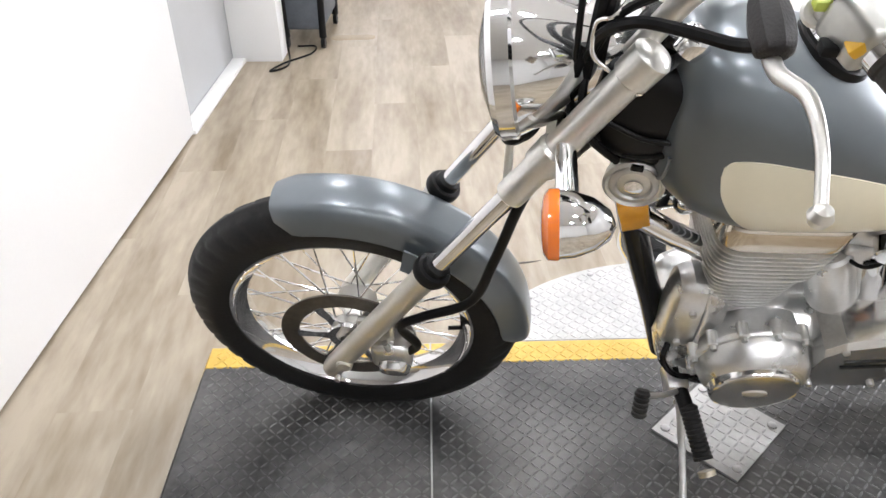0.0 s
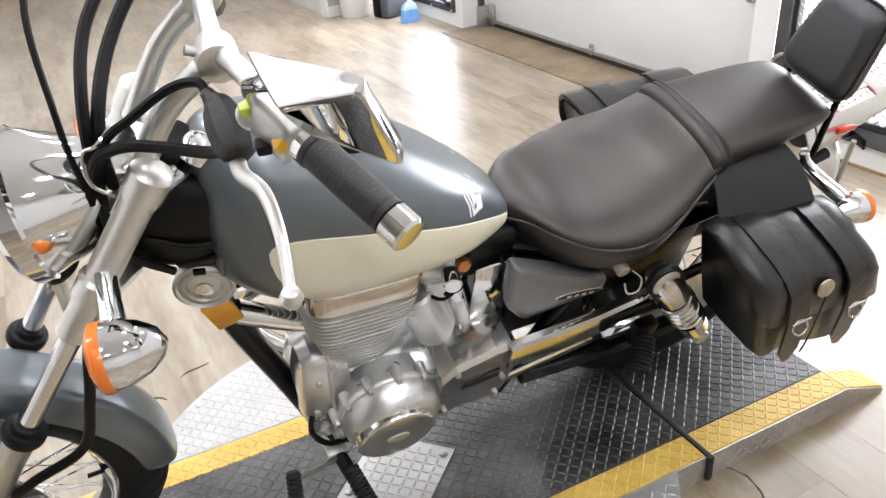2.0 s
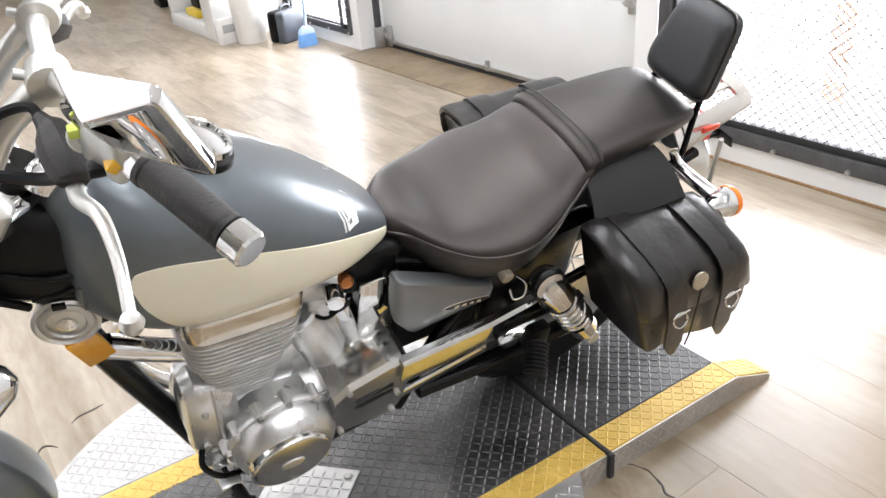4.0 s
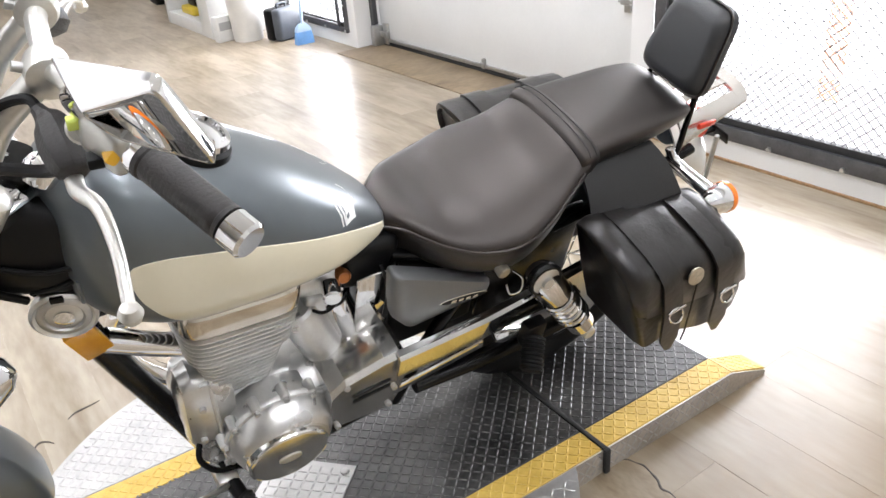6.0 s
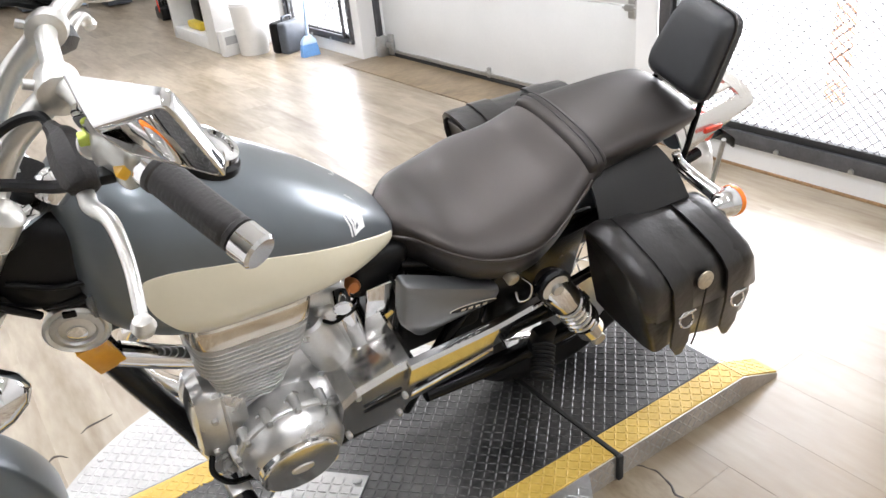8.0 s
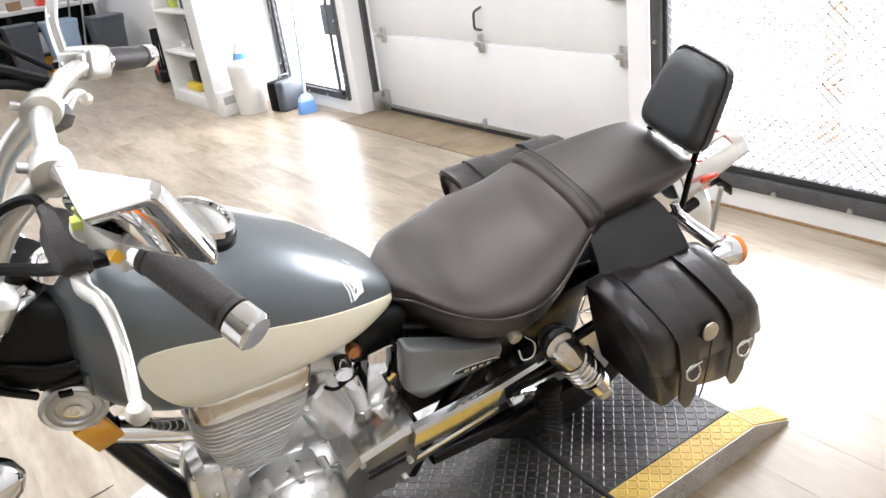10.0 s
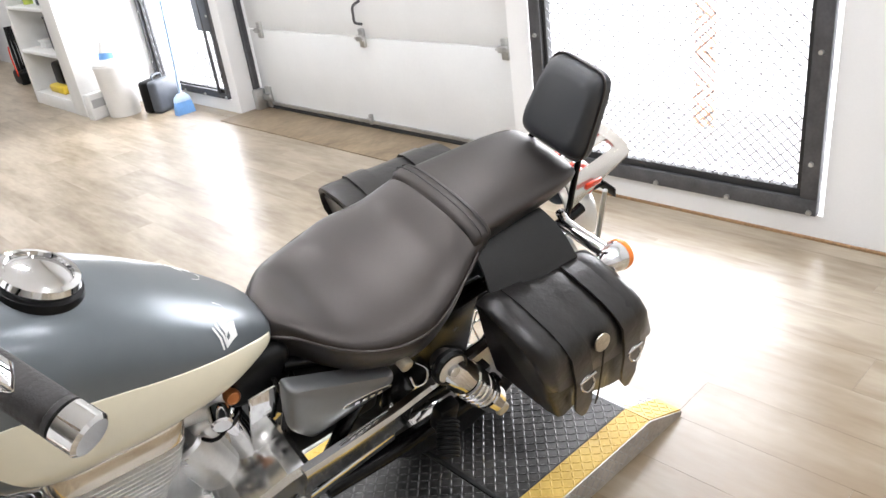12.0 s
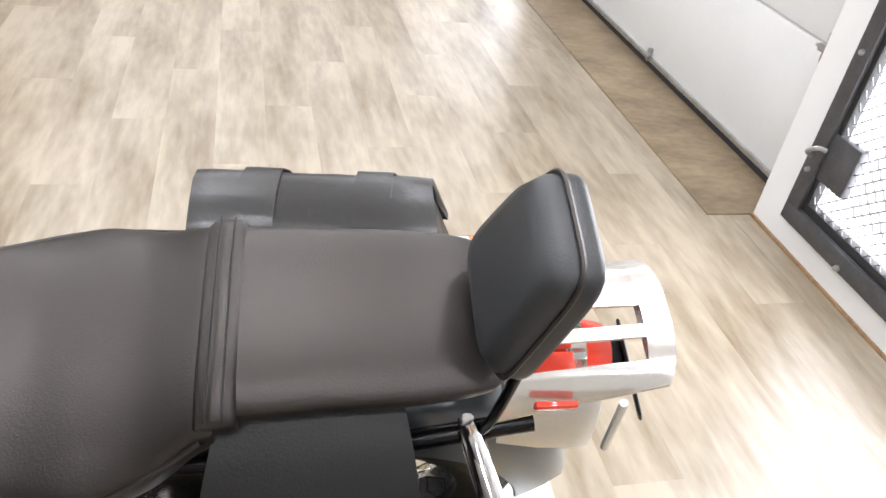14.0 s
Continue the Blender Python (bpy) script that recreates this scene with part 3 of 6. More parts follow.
WHEEL_AXIS = Matrix.Rotation(radians(90), 4, "X")


def tyre_bm(c, r_out, r_in, half, n=272, rows=26, groove=0.004, sweep=0.6, pitch=28):
    """A tyre with zigzag grooves cut into its tread."""
    rings = []
    for i in range(n):
        a = 2 * math.pi * i / n
        ring = []
        for j in range(rows):
            t = j / (rows - 1) * 2 - 1
            ang = t * radians(128)
            y = half * math.sin(ang) if abs(ang) < radians(90) else math.copysign(half * (1 - 0.22 * (abs(ang) - radians(90)) / radians(38)), ang)
            k = (1 - math.cos(ang)) / (1 - math.cos(radians(128)))
            r = r_out - (r_out - r_in) * k ** 0.9
            if abs(ang) < radians(74):
                ph = (a * pitch / (2 * math.pi) + sweep * abs(t) * 1.6 + (0.5 if t > 0 else 0)) % 1.0
                if ph < 0.25 and abs(t) > 0.05 or abs(abs(t) - 0.14) < 0.035:
                    r -= groove
            ring.append(c + Vector((r * math.cos(a), y, r * math.sin(a))))
        rings.append(ring)
    return loft(rings, caps=False, closed=True, loop=True)


def wheel(name, c, r_out, r_rim, half, rim_half, tf, spokes, hub_r, hub_h, tread):
    w = part(name, tf(tyre_bm(c, r_out, r_rim - 0.002, half, **tread)), M_RUBBER, bike, "black tyre on a chrome spoked wheel", 50)
    m = Matrix.Translation(c) @ WHEEL_AXIS
    q = rim_half
    part("rim", tf(lathe([(r_rim + 0.006, -q), (r_rim + 0.004, -q - 0.004), (r_rim - 0.008, -q - 0.003), (r_rim - 0.014, -q * 0.72), (r_rim - 0.030, -q * 0.35), (r_rim - 0.032, 0), (r_rim - 0.030, q * 0.35),
                          (r_rim - 0.014, q * 0.72), (r_rim - 0.008, q + 0.003), (r_rim + 0.004, q + 0.004), (r_rim + 0.006, q)], m, 96, True)), M_CHROME, w, "chrome rim")
    part("hub", tf(lathe([(0.012, -hub_h - 0.02), (hub_r * 0.6, -hub_h - 0.012), (hub_r, -hub_h), (hub_r * 1.12, -hub_h + 0.006), (hub_r * 0.62, -hub_h * 0.5), (hub_r * 0.62, hub_h * 0.5),
                          (hub_r * 1.12, hub_h - 0.006), (hub_r, hub_h), (hub_r * 0.6, hub_h + 0.012), (0.012, hub_h + 0.02)], m, 32)), M_SATIN, w)
    for k in range(spokes):
        a = 2 * math.pi * (k + 0.5) / spokes
        sgn = 1 if k % 2 else -1
        tw = (0.62 if (k // 2) % 2 else -0.62)
        p0 = c + Vector((hub_r * math.cos(a + tw), sgn * hub_h * 0.9, hub_r * math.sin(a + tw)))
        p1 = c + Vector(((r_rim - 0.026) * math.cos(a), sgn * 0.006, (r_rim - 0.026) * math.sin(a)))
        part("spoke", tf(tube([p0, p1], 0.0019, 6)), M_CHROME, w)
    return w


fw = wheel("front_wheel", FW, 0.332, 0.244, 0.0475, 0.031, front, 36, 0.036, 0.042, dict(groove=0.0045, pitch=40, sweep=0.9))
m = Matrix.Translation(FW) @ WHEEL_AXIS
disc = part("brake_disc", front(lathe([(0.098, 0.058), (0.098, 0.062), (0.134, 0.062), (0.134, 0.058)], m, 64, True)), M_DISC, bike, "dark steel brake disc")
for k in range(6):
    a = 2 * math.pi * k / 6
    part("carrier_arm", front(loft([[FW + Vector((r * math.cos(a + da), -0.060 + dy, r * math.sin(a + da))) for da, dy in ((-w, -0.003), (w, -0.003), (w, 0.003), (-w, 0.003))] for r, w in ((0.030, 0.42), (0.065, 0.12), (0.102, 0.11))])), M_CHROME, disc)
part("disc_carrier", front(lathe([(0.016, 0.056), (0.040, 0.056), (0.040, 0.066), (0.016, 0.070)], m, 32, True)), M_CHROME, disc, "polished disc carrier")
part("valve", front(tube([FW + Vector((0.222, -0.01, -0.015)), FW + Vector((0.190, -0.016, -0.012))], 0.0045, 8)), M_PLASTIC, fw)

# fork
for sy in (-1, 1):
    y = 0.095 * sy
    at = lambda s: Vector((0.002, y, 0.338)) + RAKE * s
    leg = part("fork_leg", front(lathe([(0.009, -0.072), (0.019, -0.069), (0.0215, -0.058), (0.0225, 0.0), (0.0225, 0.293), (0.0240, 0.298), (0.0235, 0.325), (0.020, 0.329)], frame_of(at(0), at(1)), 28)), M_SATIN, bike, "satin alloy fork slider")
    part("axle_clamp", front(cyl((0, y - 0.022 * sy, FW.z), (0, y + 0.026 * sy, FW.z), 0.016, seg=20, bevel=0.003)), M_SATIN, leg)
    part("pinch_bolt", front(cyl((-0.012, y + 0.026 * sy, FW.z - 0.03), (-0.014, y + 0.038 * sy, FW.z - 0.03), 0.006, seg=8)), M_GALV, leg)
    part("dust_boot", front(lathe([(0.023, 0.314), (0.0300, 0.3155), (0.0318, 0.320), (0.0318, 0.331), (0.0290, 0.3355), (0.0230, 0.337), (0.0215, 0.347), (0.0175, 0.350)], frame_of(at(0), at(1)), 28)), M_PLASTIC, leg, "black rubber dust boot")
    part("chrome_tube", front(cyl(at(0.345), at(0.55), 0.0155, seg=24)), M_CHROME, leg, "chrome fork tube")
    part("clamp_collar", front(lathe([(0.017, 0.545), (0.0225, 0.548), (0.0228, 0.575), (0.0215, 0.579), (0.0215, 0.618), (0.0262, 0.621), (0.0268, 0.655), (0.0225, 0.660)], frame_of(at(0), at(1)), 28)), M_SATIN, leg, "alloy lower fork clamp")
    part("upper_tube", front(lathe([(0.0215, 0.660), (0.0215, 0.795), (0.0255, 0.798), (0.0265, 0.836), (0.020, 0.844), (0.008, 0.848)], frame_of(at(0), at(1)), 28)), M_SATIN, leg, "satin upper fork tube")
for s, n, r in ((0.645, "lower_fork_bridge", 0.055), (0.818, "upper_fork_bridge", 0.045)):
    a = Vector((0, 0, FW.z)) + RAKE * s
    rot = Matrix.Translation(a) @ RAKE.to_track_quat("Z", "X").to_matrix().to_4x4()
    bm = bm_new()
    rings = []
    for y, hw, off in ((-0.114, 0.014, 0.0), (-0.098, 0.025, 0.0), (-0.045, 0.030, 0.03), (0, 0.034, 0.038), (0.045, 0.030, 0.03), (0.098, 0.025, 0.0), (0.114, 0.014, 0.0)):
        side_x = Vector((RAKE.z, 0, -RAKE.x))
        base = a + Vector((0, y, 0)) + side_x * off
        rings.append([base + side_x * hw * cx + RAKE * 0.016 * cz for cx, cz in ((-1, -0.8), (-0.8, -1), (0.8, -1), (1, -0.8), (1, 0.8), (0.8, 1), (-0.8, 1), (-1, 0.8))])
    part(n, front(add_loft(bm, rings)), M_SATIN if n[0] == "l" else M_CHROME, bike)
# brake caliper and its hose
cal = part("brake_caliper", front(box((0.048, -0.100, 0.300), (0.128, -0.030, 0.370), 0.014, 3)), M_ENGINE, bike, "cast alloy brake caliper")
part("piston_cap", front(cyl((0.094, -0.094, 0.318), (0.094, -0.114, 0.311), 0.032, 0.029, 24, 0.004)), M_CHROME, cal, "chrome piston cap")
part("caliper_bracket", front(box((0.025, -0.080, 0.35), (0.095, -0.063, 0.43), 0.008)), M_SATIN, cal)
part("bleed_nipple", front(tube([(0.085, -0.095, 0.365), (0.080, -0.10, 0.395)], 0.006, 8)), M_GALV, cal)
part("brake_hose", front(tube([(0.118, -0.085, 0.345), (0.140, -0.098, 0.395), (0.115, -0.108, 0.465), (0.155, -0.110, 0.505), (0.235, -0.100, 0.545), (0.270, -0.095, 0.65), (0.300, -0.095, 0.78), (0.335, -0.085, 0.88)], 0.0085, 10)), M_PLASTIC, bike, "black brake hose")

# front fender
rings = []
for k in range(41):
    a = radians(-0.5 + 108.5 * k / 40)
    e = min(k, 40 - k) / 40
    hw = 0.061 * min(1, 0.72 + e * 6)
    drop = 0.040 * min(1, 0.45 + e * 9)
    R0 = 0.352
    prof = []
    for j in range(15):
        t = (j / 14 * 2 - 1)
        u = abs(t)
        y = hw * (1.12 * t - 0.12 * t ** 3 * u)
        r = R0 - 0.012 * t * t - drop * max(0, (u - 0.62) / 0.38) ** 1.5
        prof.append((y, r))
    outer = [FW + Vector((r * math.cos(a), y, r * math.sin(a))) for y, r in prof]
    inner = [FW + Vector(((r - 0.003) * math.cos(a), y * 0.965, (r - 0.003) * math.sin(a))) for y, r in prof[::-1]]
    rings.append(outer + inner)
fender = part("front_fender", front(loft(rings)), M_PAINT, bike, "grey-blue metallic front fender", 50)
for sy in (-1, 1):
    c0 = Vector((0.002, 0.006, 0.338)) + RAKE * 0.315
    rows = []
    for s, w, y in ((-0.010, 0.034, 0.0665), (-0.02, 0.030, 0.068), (-0.035, 0.024, 0.072), (-0.045, 0.020, 0.078)):
        base = c0 + RAKE * s
        sx = Vector((RAKE.z, 0, -RAKE.x))
        rows.append([base + sx * (w * u - 0.012) + Vector((0, sy * (y + dy), 0)) for u, dy in ((-1, 0), (1, 0), (1, 0.004), (-1, 0.004))])
    part("fender_stay", front(loft(rows)), M_PAINT, fender)

# headlight, its bracket, front signals
hl_c, hl_d = Vector((0.296, 0, 0.964)), Vector((-0.985, 0, -0.16)).normalized()
hm = frame_of(hl_c, hl_c + hl_d) @ Matrix.Scale(1.05, 4)
head = part("headlight", front(lathe([(0.010, -0.128), (0.030, -0.122), (0.046, -0.098), (0.064, -0.060), (0.080, -0.025), (0.091, 0.002), (0.094, 0.012)], hm, 48)), M_CHROME, bike, "chrome bullet headlight")
part("bezel", front(lathe([(0.094, 0.010), (0.0985, 0.014), (0.0985, 0.034), (0.092, 0.042), (0.086, 0.036), (0.086, 0.012)], hm, 48, True)), M_CHROME, head, "chrome headlight ring")
part("lens", front(lathe([(0.088, 0.034), (0.075, 0.046), (0.045, 0.056), (0.004, 0.060), (0.004, 0.056), (0.045, 0.052), (0.075, 0.042), (0.088, 0.030)], hm, 40, True)), M_GLASS, head, "clear glass lens")
part("reflector", front(lathe([(0.086, 0.030), (0.070, 0.0), (0.040, -0.02), (0.004, -0.028)], hm, 40)), M_CHROME, head)
part("headlight_bracket", front(tube([(0.31, -0.055, 0.90), (0.285, -0.06, 0.88), (0.272, -0.03, 0.868), (0.272, 0.03, 0.868), (0.285, 0.06, 0.88), (0.31, 0.055, 0.90)], 0.010, 8)), M_PLASTIC, bike)
part("fork_shroud", front(box((0.275, -0.06, 0.76), (0.288, 0.06, 0.885), 0.006)), M_SATIN, bike, "alloy plate below the headlight")


def signal(name, base, head_at, face, lens_mat, r, length, tf):
    """A stalk with a chrome bullet lamp whose lens looks along face."""
    d = Vector(face).normalized()
    s = part(name, tf(tube([base, head_at], [0.014, 0.016], 14)), M_CHROME, bike, "chrome bullet turn signal with an orange lens")
    mm = frame_of(head_at, Vector(head_at) + d)
    part("shell", tf(lathe([(0.003, -length * 0.95), (r * 0.45, -length * 0.82), (r * 0.78, -length * 0.5), (r * 0.96, -length * 0.12), (r, length * 0.18)], mm, 32)), M_CHROME, s, "polished chrome shell")
    part("lens", tf(lathe([(r * 1.02, length * 0.18), (r * 1.04, length * 0.22), (r * 1.03, length * 0.40), (r * 0.86, length * 0.50), (r * 0.4, length * 0.55), (0.003, length * 0.56)], mm, 32)), lens_mat, s, "orange plastic lens")
    return s


for sy in (-1, 1):
    signal("turn_signal", side(0.352, -0.105, 0.915, sy), side(0.358, -0.222, 0.893, sy), (-1, 0.0, -0.10), M_ORANGE, 0.0430, 0.060, front)

# handlebar, grips, levers, switches, mirrors
HB = [(0.532, 0.0, 1.186), (0.534, 0.070, 1.186), (0.546, 0.120, 1.198), (0.568, 0.200, 1.202), (0.595, 0.272, 1.190), (0.650, 0.370, 1.164)]
bar_pts = [(x, -y, z) for x, y, z in HB[::-1]] + HB[1:]
part("handlebar", bar(tube(bar_pts, 0.0125, 14, 100)), M_SATIN, bike, "polished pull-back handlebar")
part("steering_stem_nut", front(lathe([(0.022, -0.012), (0.022, 0.004), (0.017, 0.010), (0.010, 0.014), (0.002, 0.015)], frame_of((0.450, 0.0, 1.030), (0.476, 0.0, 1.073)), 6)), M_CHROME, bike)
part("ignition_switch", front(lathe([(0.022, -0.015), (0.024, 0.004), (0.019, 0.014), (0.012, 0.018), (0.002, 0.018)], frame_of((0.495, -0.030, 1.030), (0.521, -0.030, 1.073)), 24)), M_CHROME, bike, "chrome ignition switch")
for sy in (-1, 1):
    ra, rb, rc = side(0.420, -0.062, 1.030, sy), side(0.470, -0.074, 1.125, sy), side(0.532, -0.080, 1.186, sy)
    riser = part("bar_riser", bar(tube([ra, rb, rc], [0.0155, 0.0150, 0.0165], 18)), M_SATIN, bike, "tall satin alloy handlebar riser")
    part("riser_clamp", bar(lathe([(0.015, -0.022), (0.0235, -0.019), (0.025, 0.0), (0.0235, 0.019), (0.015, 0.022)], frame_of(rc, rc + Vector((0, 1, 0))), 24)), M_SATIN, riser)
    part("clamp_bolt", bar(cyl(rc + Vector((-0.022, 0, 0.008)), rc + Vector((-0.033, 0, 0.012)), 0.006, seg=10)), M_GALV, riser)
    a, b = Vector((0.595, 0.272 * sy, 1.190)), Vector((0.646, 0.364 * sy, 1.166))
    d = (b - a).normalized()
    gm = frame_of(a, b)
    L = (b - a).length
    prof = [(0.016, 0.0), (0.0205, 0.002), (0.0205, 0.008)]
    for k in range(16):
        h = 0.010 + (L - 0.018) * k / 16
        prof += [(0.0188, h), (0.0190, h + 0.0010), (0.0190, h + (L - 0.018) / 16 - 0.0010)]
    prof += [(0.0174, L - 0.006), (0.0190, L - 0.005), (0.0190, L)]
    g = part("grip", bar(lathe(prof, gm, 28)), M_GRIP, bike, "brown-black ribbed rubber grip")
    part("bar_end", bar(cyl(b, b + d * 0.028, 0.0195, 0.0195, 28, 0.003)), M_CHROME, g, "chrome bar end weight")
    part("grip_collar", bar(cyl(a - d * 0.010, a + d * 0.004, 0.0205, seg=24, bevel=0.002)), M_CHROME, g)
    # switch housing round the bar, inside the grip
    sm = frame_of(a - d * 0.066, a)
    sw = part("switch_housing", bar(box((-0.024, -0.025, 0.0), (0.024, 0.025, 0.058), 0.009, 3, m=sm)), M_SWITCH, bike, "silver handlebar switch housing")
    bc = a - d * 0.030 + Vector((-0.010, 0.018 * sy, 0.002))
    part("button", bar(box((-0.012, -0.010, -0.006), (0.012, 0.010, 0.006), 0.003, m=Matrix.Translation(bc) @ Matrix.Rotation(radians(-48), 4, "Y"))), M_YBUTTON if sy < 0 else M_REDBUTTON, sw, "yellow switch button" if sy < 0 else "red stop switch")
    part("toggle", bar(box((-0.010, -0.012, -0.006), (0.006, 0.006, 0.006), 0.003, m=Matrix.Translation(a - d * 0.030 + Vector((-0.026, 0, -0.015))))), M_PLASTIC, sw)
    part("toggle", bar(box((-0.008, -0.007, -0.005), (0.006, 0.007, 0.005), 0.002, m=Matrix.Translation(a - d * 0.060 + Vector((-0.022, 0, 0.004))))), M_LIME if sy < 0 else M_PLASTIC, sw)
    # lever perch and lever
    pc = a - d * 0.066
    perch = part("lever_perch", bar(box((-0.019, -0.019, 0), (0.019, 0.019, 0.026), 0.007, 3, m=frame_of(pc - d * 0.012, pc))), M_SWITCH, bike, "alloy lever perch")
    part("lever_cover", bar(tube([side(*q, sy) for q in ((0.513, -0.118, 1.166), (0.517, -0.128, 1.163), (0.523, -0.142, 1.158), (0.527, -0.168, 1.148), (0.531, -0.192, 1.137), (0.532, -0.200, 1.132))], [0.008, 0.0105, 0.019, 0.0235, 0.021, 0.012], 8)), M_GRIP, perch, "brown-grey rubber lever cover")
    lp = [side(*q, sy) for q in ((0.529, -0.196, 1.128), (0.531, -0.225, 1.131), (0.545, -0.272, 1.143), (0.550, -0.325, 1.131), (0.547, -0.381, 1.104))]
    lv = part("hand_lever", bar(tube(lp, [0.0095, 0.0090, 0.0078, 0.0066, 0.0062], 12)), M_SATIN, bike, "polished alloy hand lever")
    part("lever_ball", bar(lathe([(0.001, -0.012), (0.0085, -0.0085), (0.0118, 0.0), (0.0085, 0.0085), (0.001, 0.012)], Matrix.Translation(lp[-1]), 16)), M_SATIN, lv)
    # mirror: a flat glass in a wedge-shaped chrome shell, folded down on a stem from the perch
    glass = [Vector(q) for q in ((0.550, -0.399, 1.327), (0.593, -0.461, 1.371), (0.623, -0.463, 1.309), (0.568, -0.410, 1.309))]
    shell = [Vector(q) for q in ((0.538, -0.324, 1.333), (0.600, -0.450, 1.377), (0.631, -0.448, 1.314), (0.562, -0.326, 1.284))]

    def mirror_ring(u, grow, sy=sy):
        """A rounded outline u of the way from the glass to the back of the shell."""
        quad = [a.lerp(b, u) for a, b in zip(glass, shell)]
        mid = sum(quad, Vector()) / 4
        out = []
        for q, v in enumerate(quad):
            va, vb = quad[q - 1] - v, quad[(q + 1) % 4] - v
            p0, p1 = v + va * min(0.3, 0.009 / va.length), v + vb * min(0.3, 0.009 / vb.length)
            for k in range(6):
                w = k / 5
                p = p0 * (1 - w) ** 2 + v * 2 * w * (1 - w) + p1 * w * w
                out.append(side(*(p + (p - mid).normalized() * grow), sy))
        return out

    m0, m1 = side(0.556, -0.212, 1.203, sy), side(0.556, -0.335, 1.306, sy)
    mir = part("mirror", bar(tube([m0, m0.lerp(m1, 0.4) + Vector((-0.010, 0.0, 0.012)), m0.lerp(m1, 0.8) + Vector((-0.006, 0.0, 0.006)), m1], [0.0085, 0.0085, 0.008, 0.0075], 12)), M_CHROME, bike, "wedge-shaped chrome mirror on a stem")
    part("mirror_mount", bar(lathe([(0.006, -0.010), (0.015, -0.008), (0.016, 0.004), (0.013, 0.008), (0.004, 0.009)], frame_of(side(0.550, -0.206, 1.190, sy), side(0.550, -0.206, 1.190, sy) + Vector((-0.25, 0.8 * sy, 0.5))), 20)), M_SATIN, mir, "round alloy mirror mount")
    part("mirror_housing", bar(loft([mirror_ring(u, g) for u, g in ((1.05, -0.014), (1.03, -0.005), (0.96, 0.0), (0.5, 0.003), (0.06, 0.004), (0.0, 0.003), (-0.02, 0.0005), (-0.015, -0.0005), (0.0, -0.001))])), M_CHROME, mir, "chrome mirror housing", 40)
    part("mirror_glass", bar(loft([mirror_ring(u, 0.0) for u in (0.01, -0.012)])), M_MIRROR, mir, "mirror glass")

# cables
for pts, r in (([(0.520, -0.185, 1.135), (0.500, -0.160, 1.118), (0.455, -0.125, 1.108), (0.410, -0.100, 1.098), (0.375, -0.075, 1.060), (0.362, -0.03, 0.96)], 0.0075),
               ([(0.514, -0.120, 1.166), (0.505, -0.105, 1.172), (0.475, -0.092, 1.160), (0.430, -0.085, 1.125), (0.390, -0.075, 1.085), (0.365, -0.03, 0.97)], 0.0058),
               ([(0.55, 0.14, 1.190), (0.47, 0.10, 1.235), (0.402, 0.03, 1.190), (0.376, -0.045, 1.11), (0.368, -0.055, 0.97)], 0.0075),
               ([(0.56, 0.16, 1.195), (0.44, 0.11, 1.30), (0.352, 0.02, 1.245), (0.350, -0.060, 1.12), (0.355, -0.05, 0.98)], 0.0042),
               ([(0.55, 0.15, 1.175), (0.48, 0.10, 1.210), (0.418, 0.02, 1.160), (0.386, -0.050, 1.08), (0.385, -0.03, 0.95)], 0.0085),
               ([(0.36, 0.02, 1.03), (0.345, 0.015, 1.00), (0.34, 0.04, 0.94), (0.38, 0.03, 0.87)], 0.008),
               ([(0.365, -0.05, 1.03), (0.352, -0.06, 0.97), (0.365, -0.06, 0.92), (0.41, -0.05, 0.88)], 0.008),
               ([(0.372, -0.02, 1.02), (0.368, -0.075, 0.96), (0.385, -0.07, 0.90), (0.43, -0.06, 0.85)], 0.006),
               ([(0.355, -0.02, 0.99), (0.333, -0.045, 0.95), (0.310, -0.062, 0.90), (0.285, -0.055, 0.872)], 0.0075)):
    part("control_cable", front(tube(pts, r, 8)), M_PLASTIC, bike, "black control cable")
part("cable_guide", front(tube([(0.402, -0.060, 1.100), (0.385, -0.090, 1.098), (0.368, -0.085, 1.085), (0.368, -0.095, 1.050), (0.390, -0.100, 1.030)], 0.0026, 6)), M_CHROME, bike)
# frame: head tube area, downtubes, side rails
fr = part("frame", tube([(0.435, 0, 0.90), (0.52, 0, 0.80), (0.75, 0, 0.76), (1.0, 0, 0.69), (1.20, 0, 0.66)], 0.028, 12), M_BLACK, bike, "black tubular frame")
part("head_tube", tube([(0.375, 0, 0.875), (0.470, 0, 1.035)], 0.036, 18), M_BLACK, fr)
for sy in (-1, 1):
    part("cradle_rail", tube([(0.625, -0.008 + 0.012 * sy, 0.235), (0.665, 0.055 * sy, 0.195), (0.78, 0.080 * sy, 0.205), (1.02, 0.085 * sy, 0.235)], [0.016, 0.014, 0.012, 0.012], 14), M_BLACK, fr)
    part("rear_rail", tube([(0.98, 0.075 * sy, 0.70), (1.20, 0.10 * sy, 0.645), (1.45, 0.105 * sy, 0.665), (1.72, 0.09 * sy, 0.72)], 0.013, 12), M_BLACK, fr)
    part("seat_stay", tube([(1.02, 0.09 * sy, 0.23), (1.08, 0.10 * sy, 0.42), (1.20, 0.10 * sy, 0.645)], 0.015, 12), M_BLACK, fr)
part("downtube", tube([(0.430, -0.006, 0.915), (0.470, -0.008, 0.730), (0.510, -0.010, 0.590), (0.574, -0.010, 0.400), (0.630, -0.008, 0.215)], [0.024, 0.023, 0.0225, 0.0225, 0.021], 16), M_BLACK, fr, "thick black downtube")
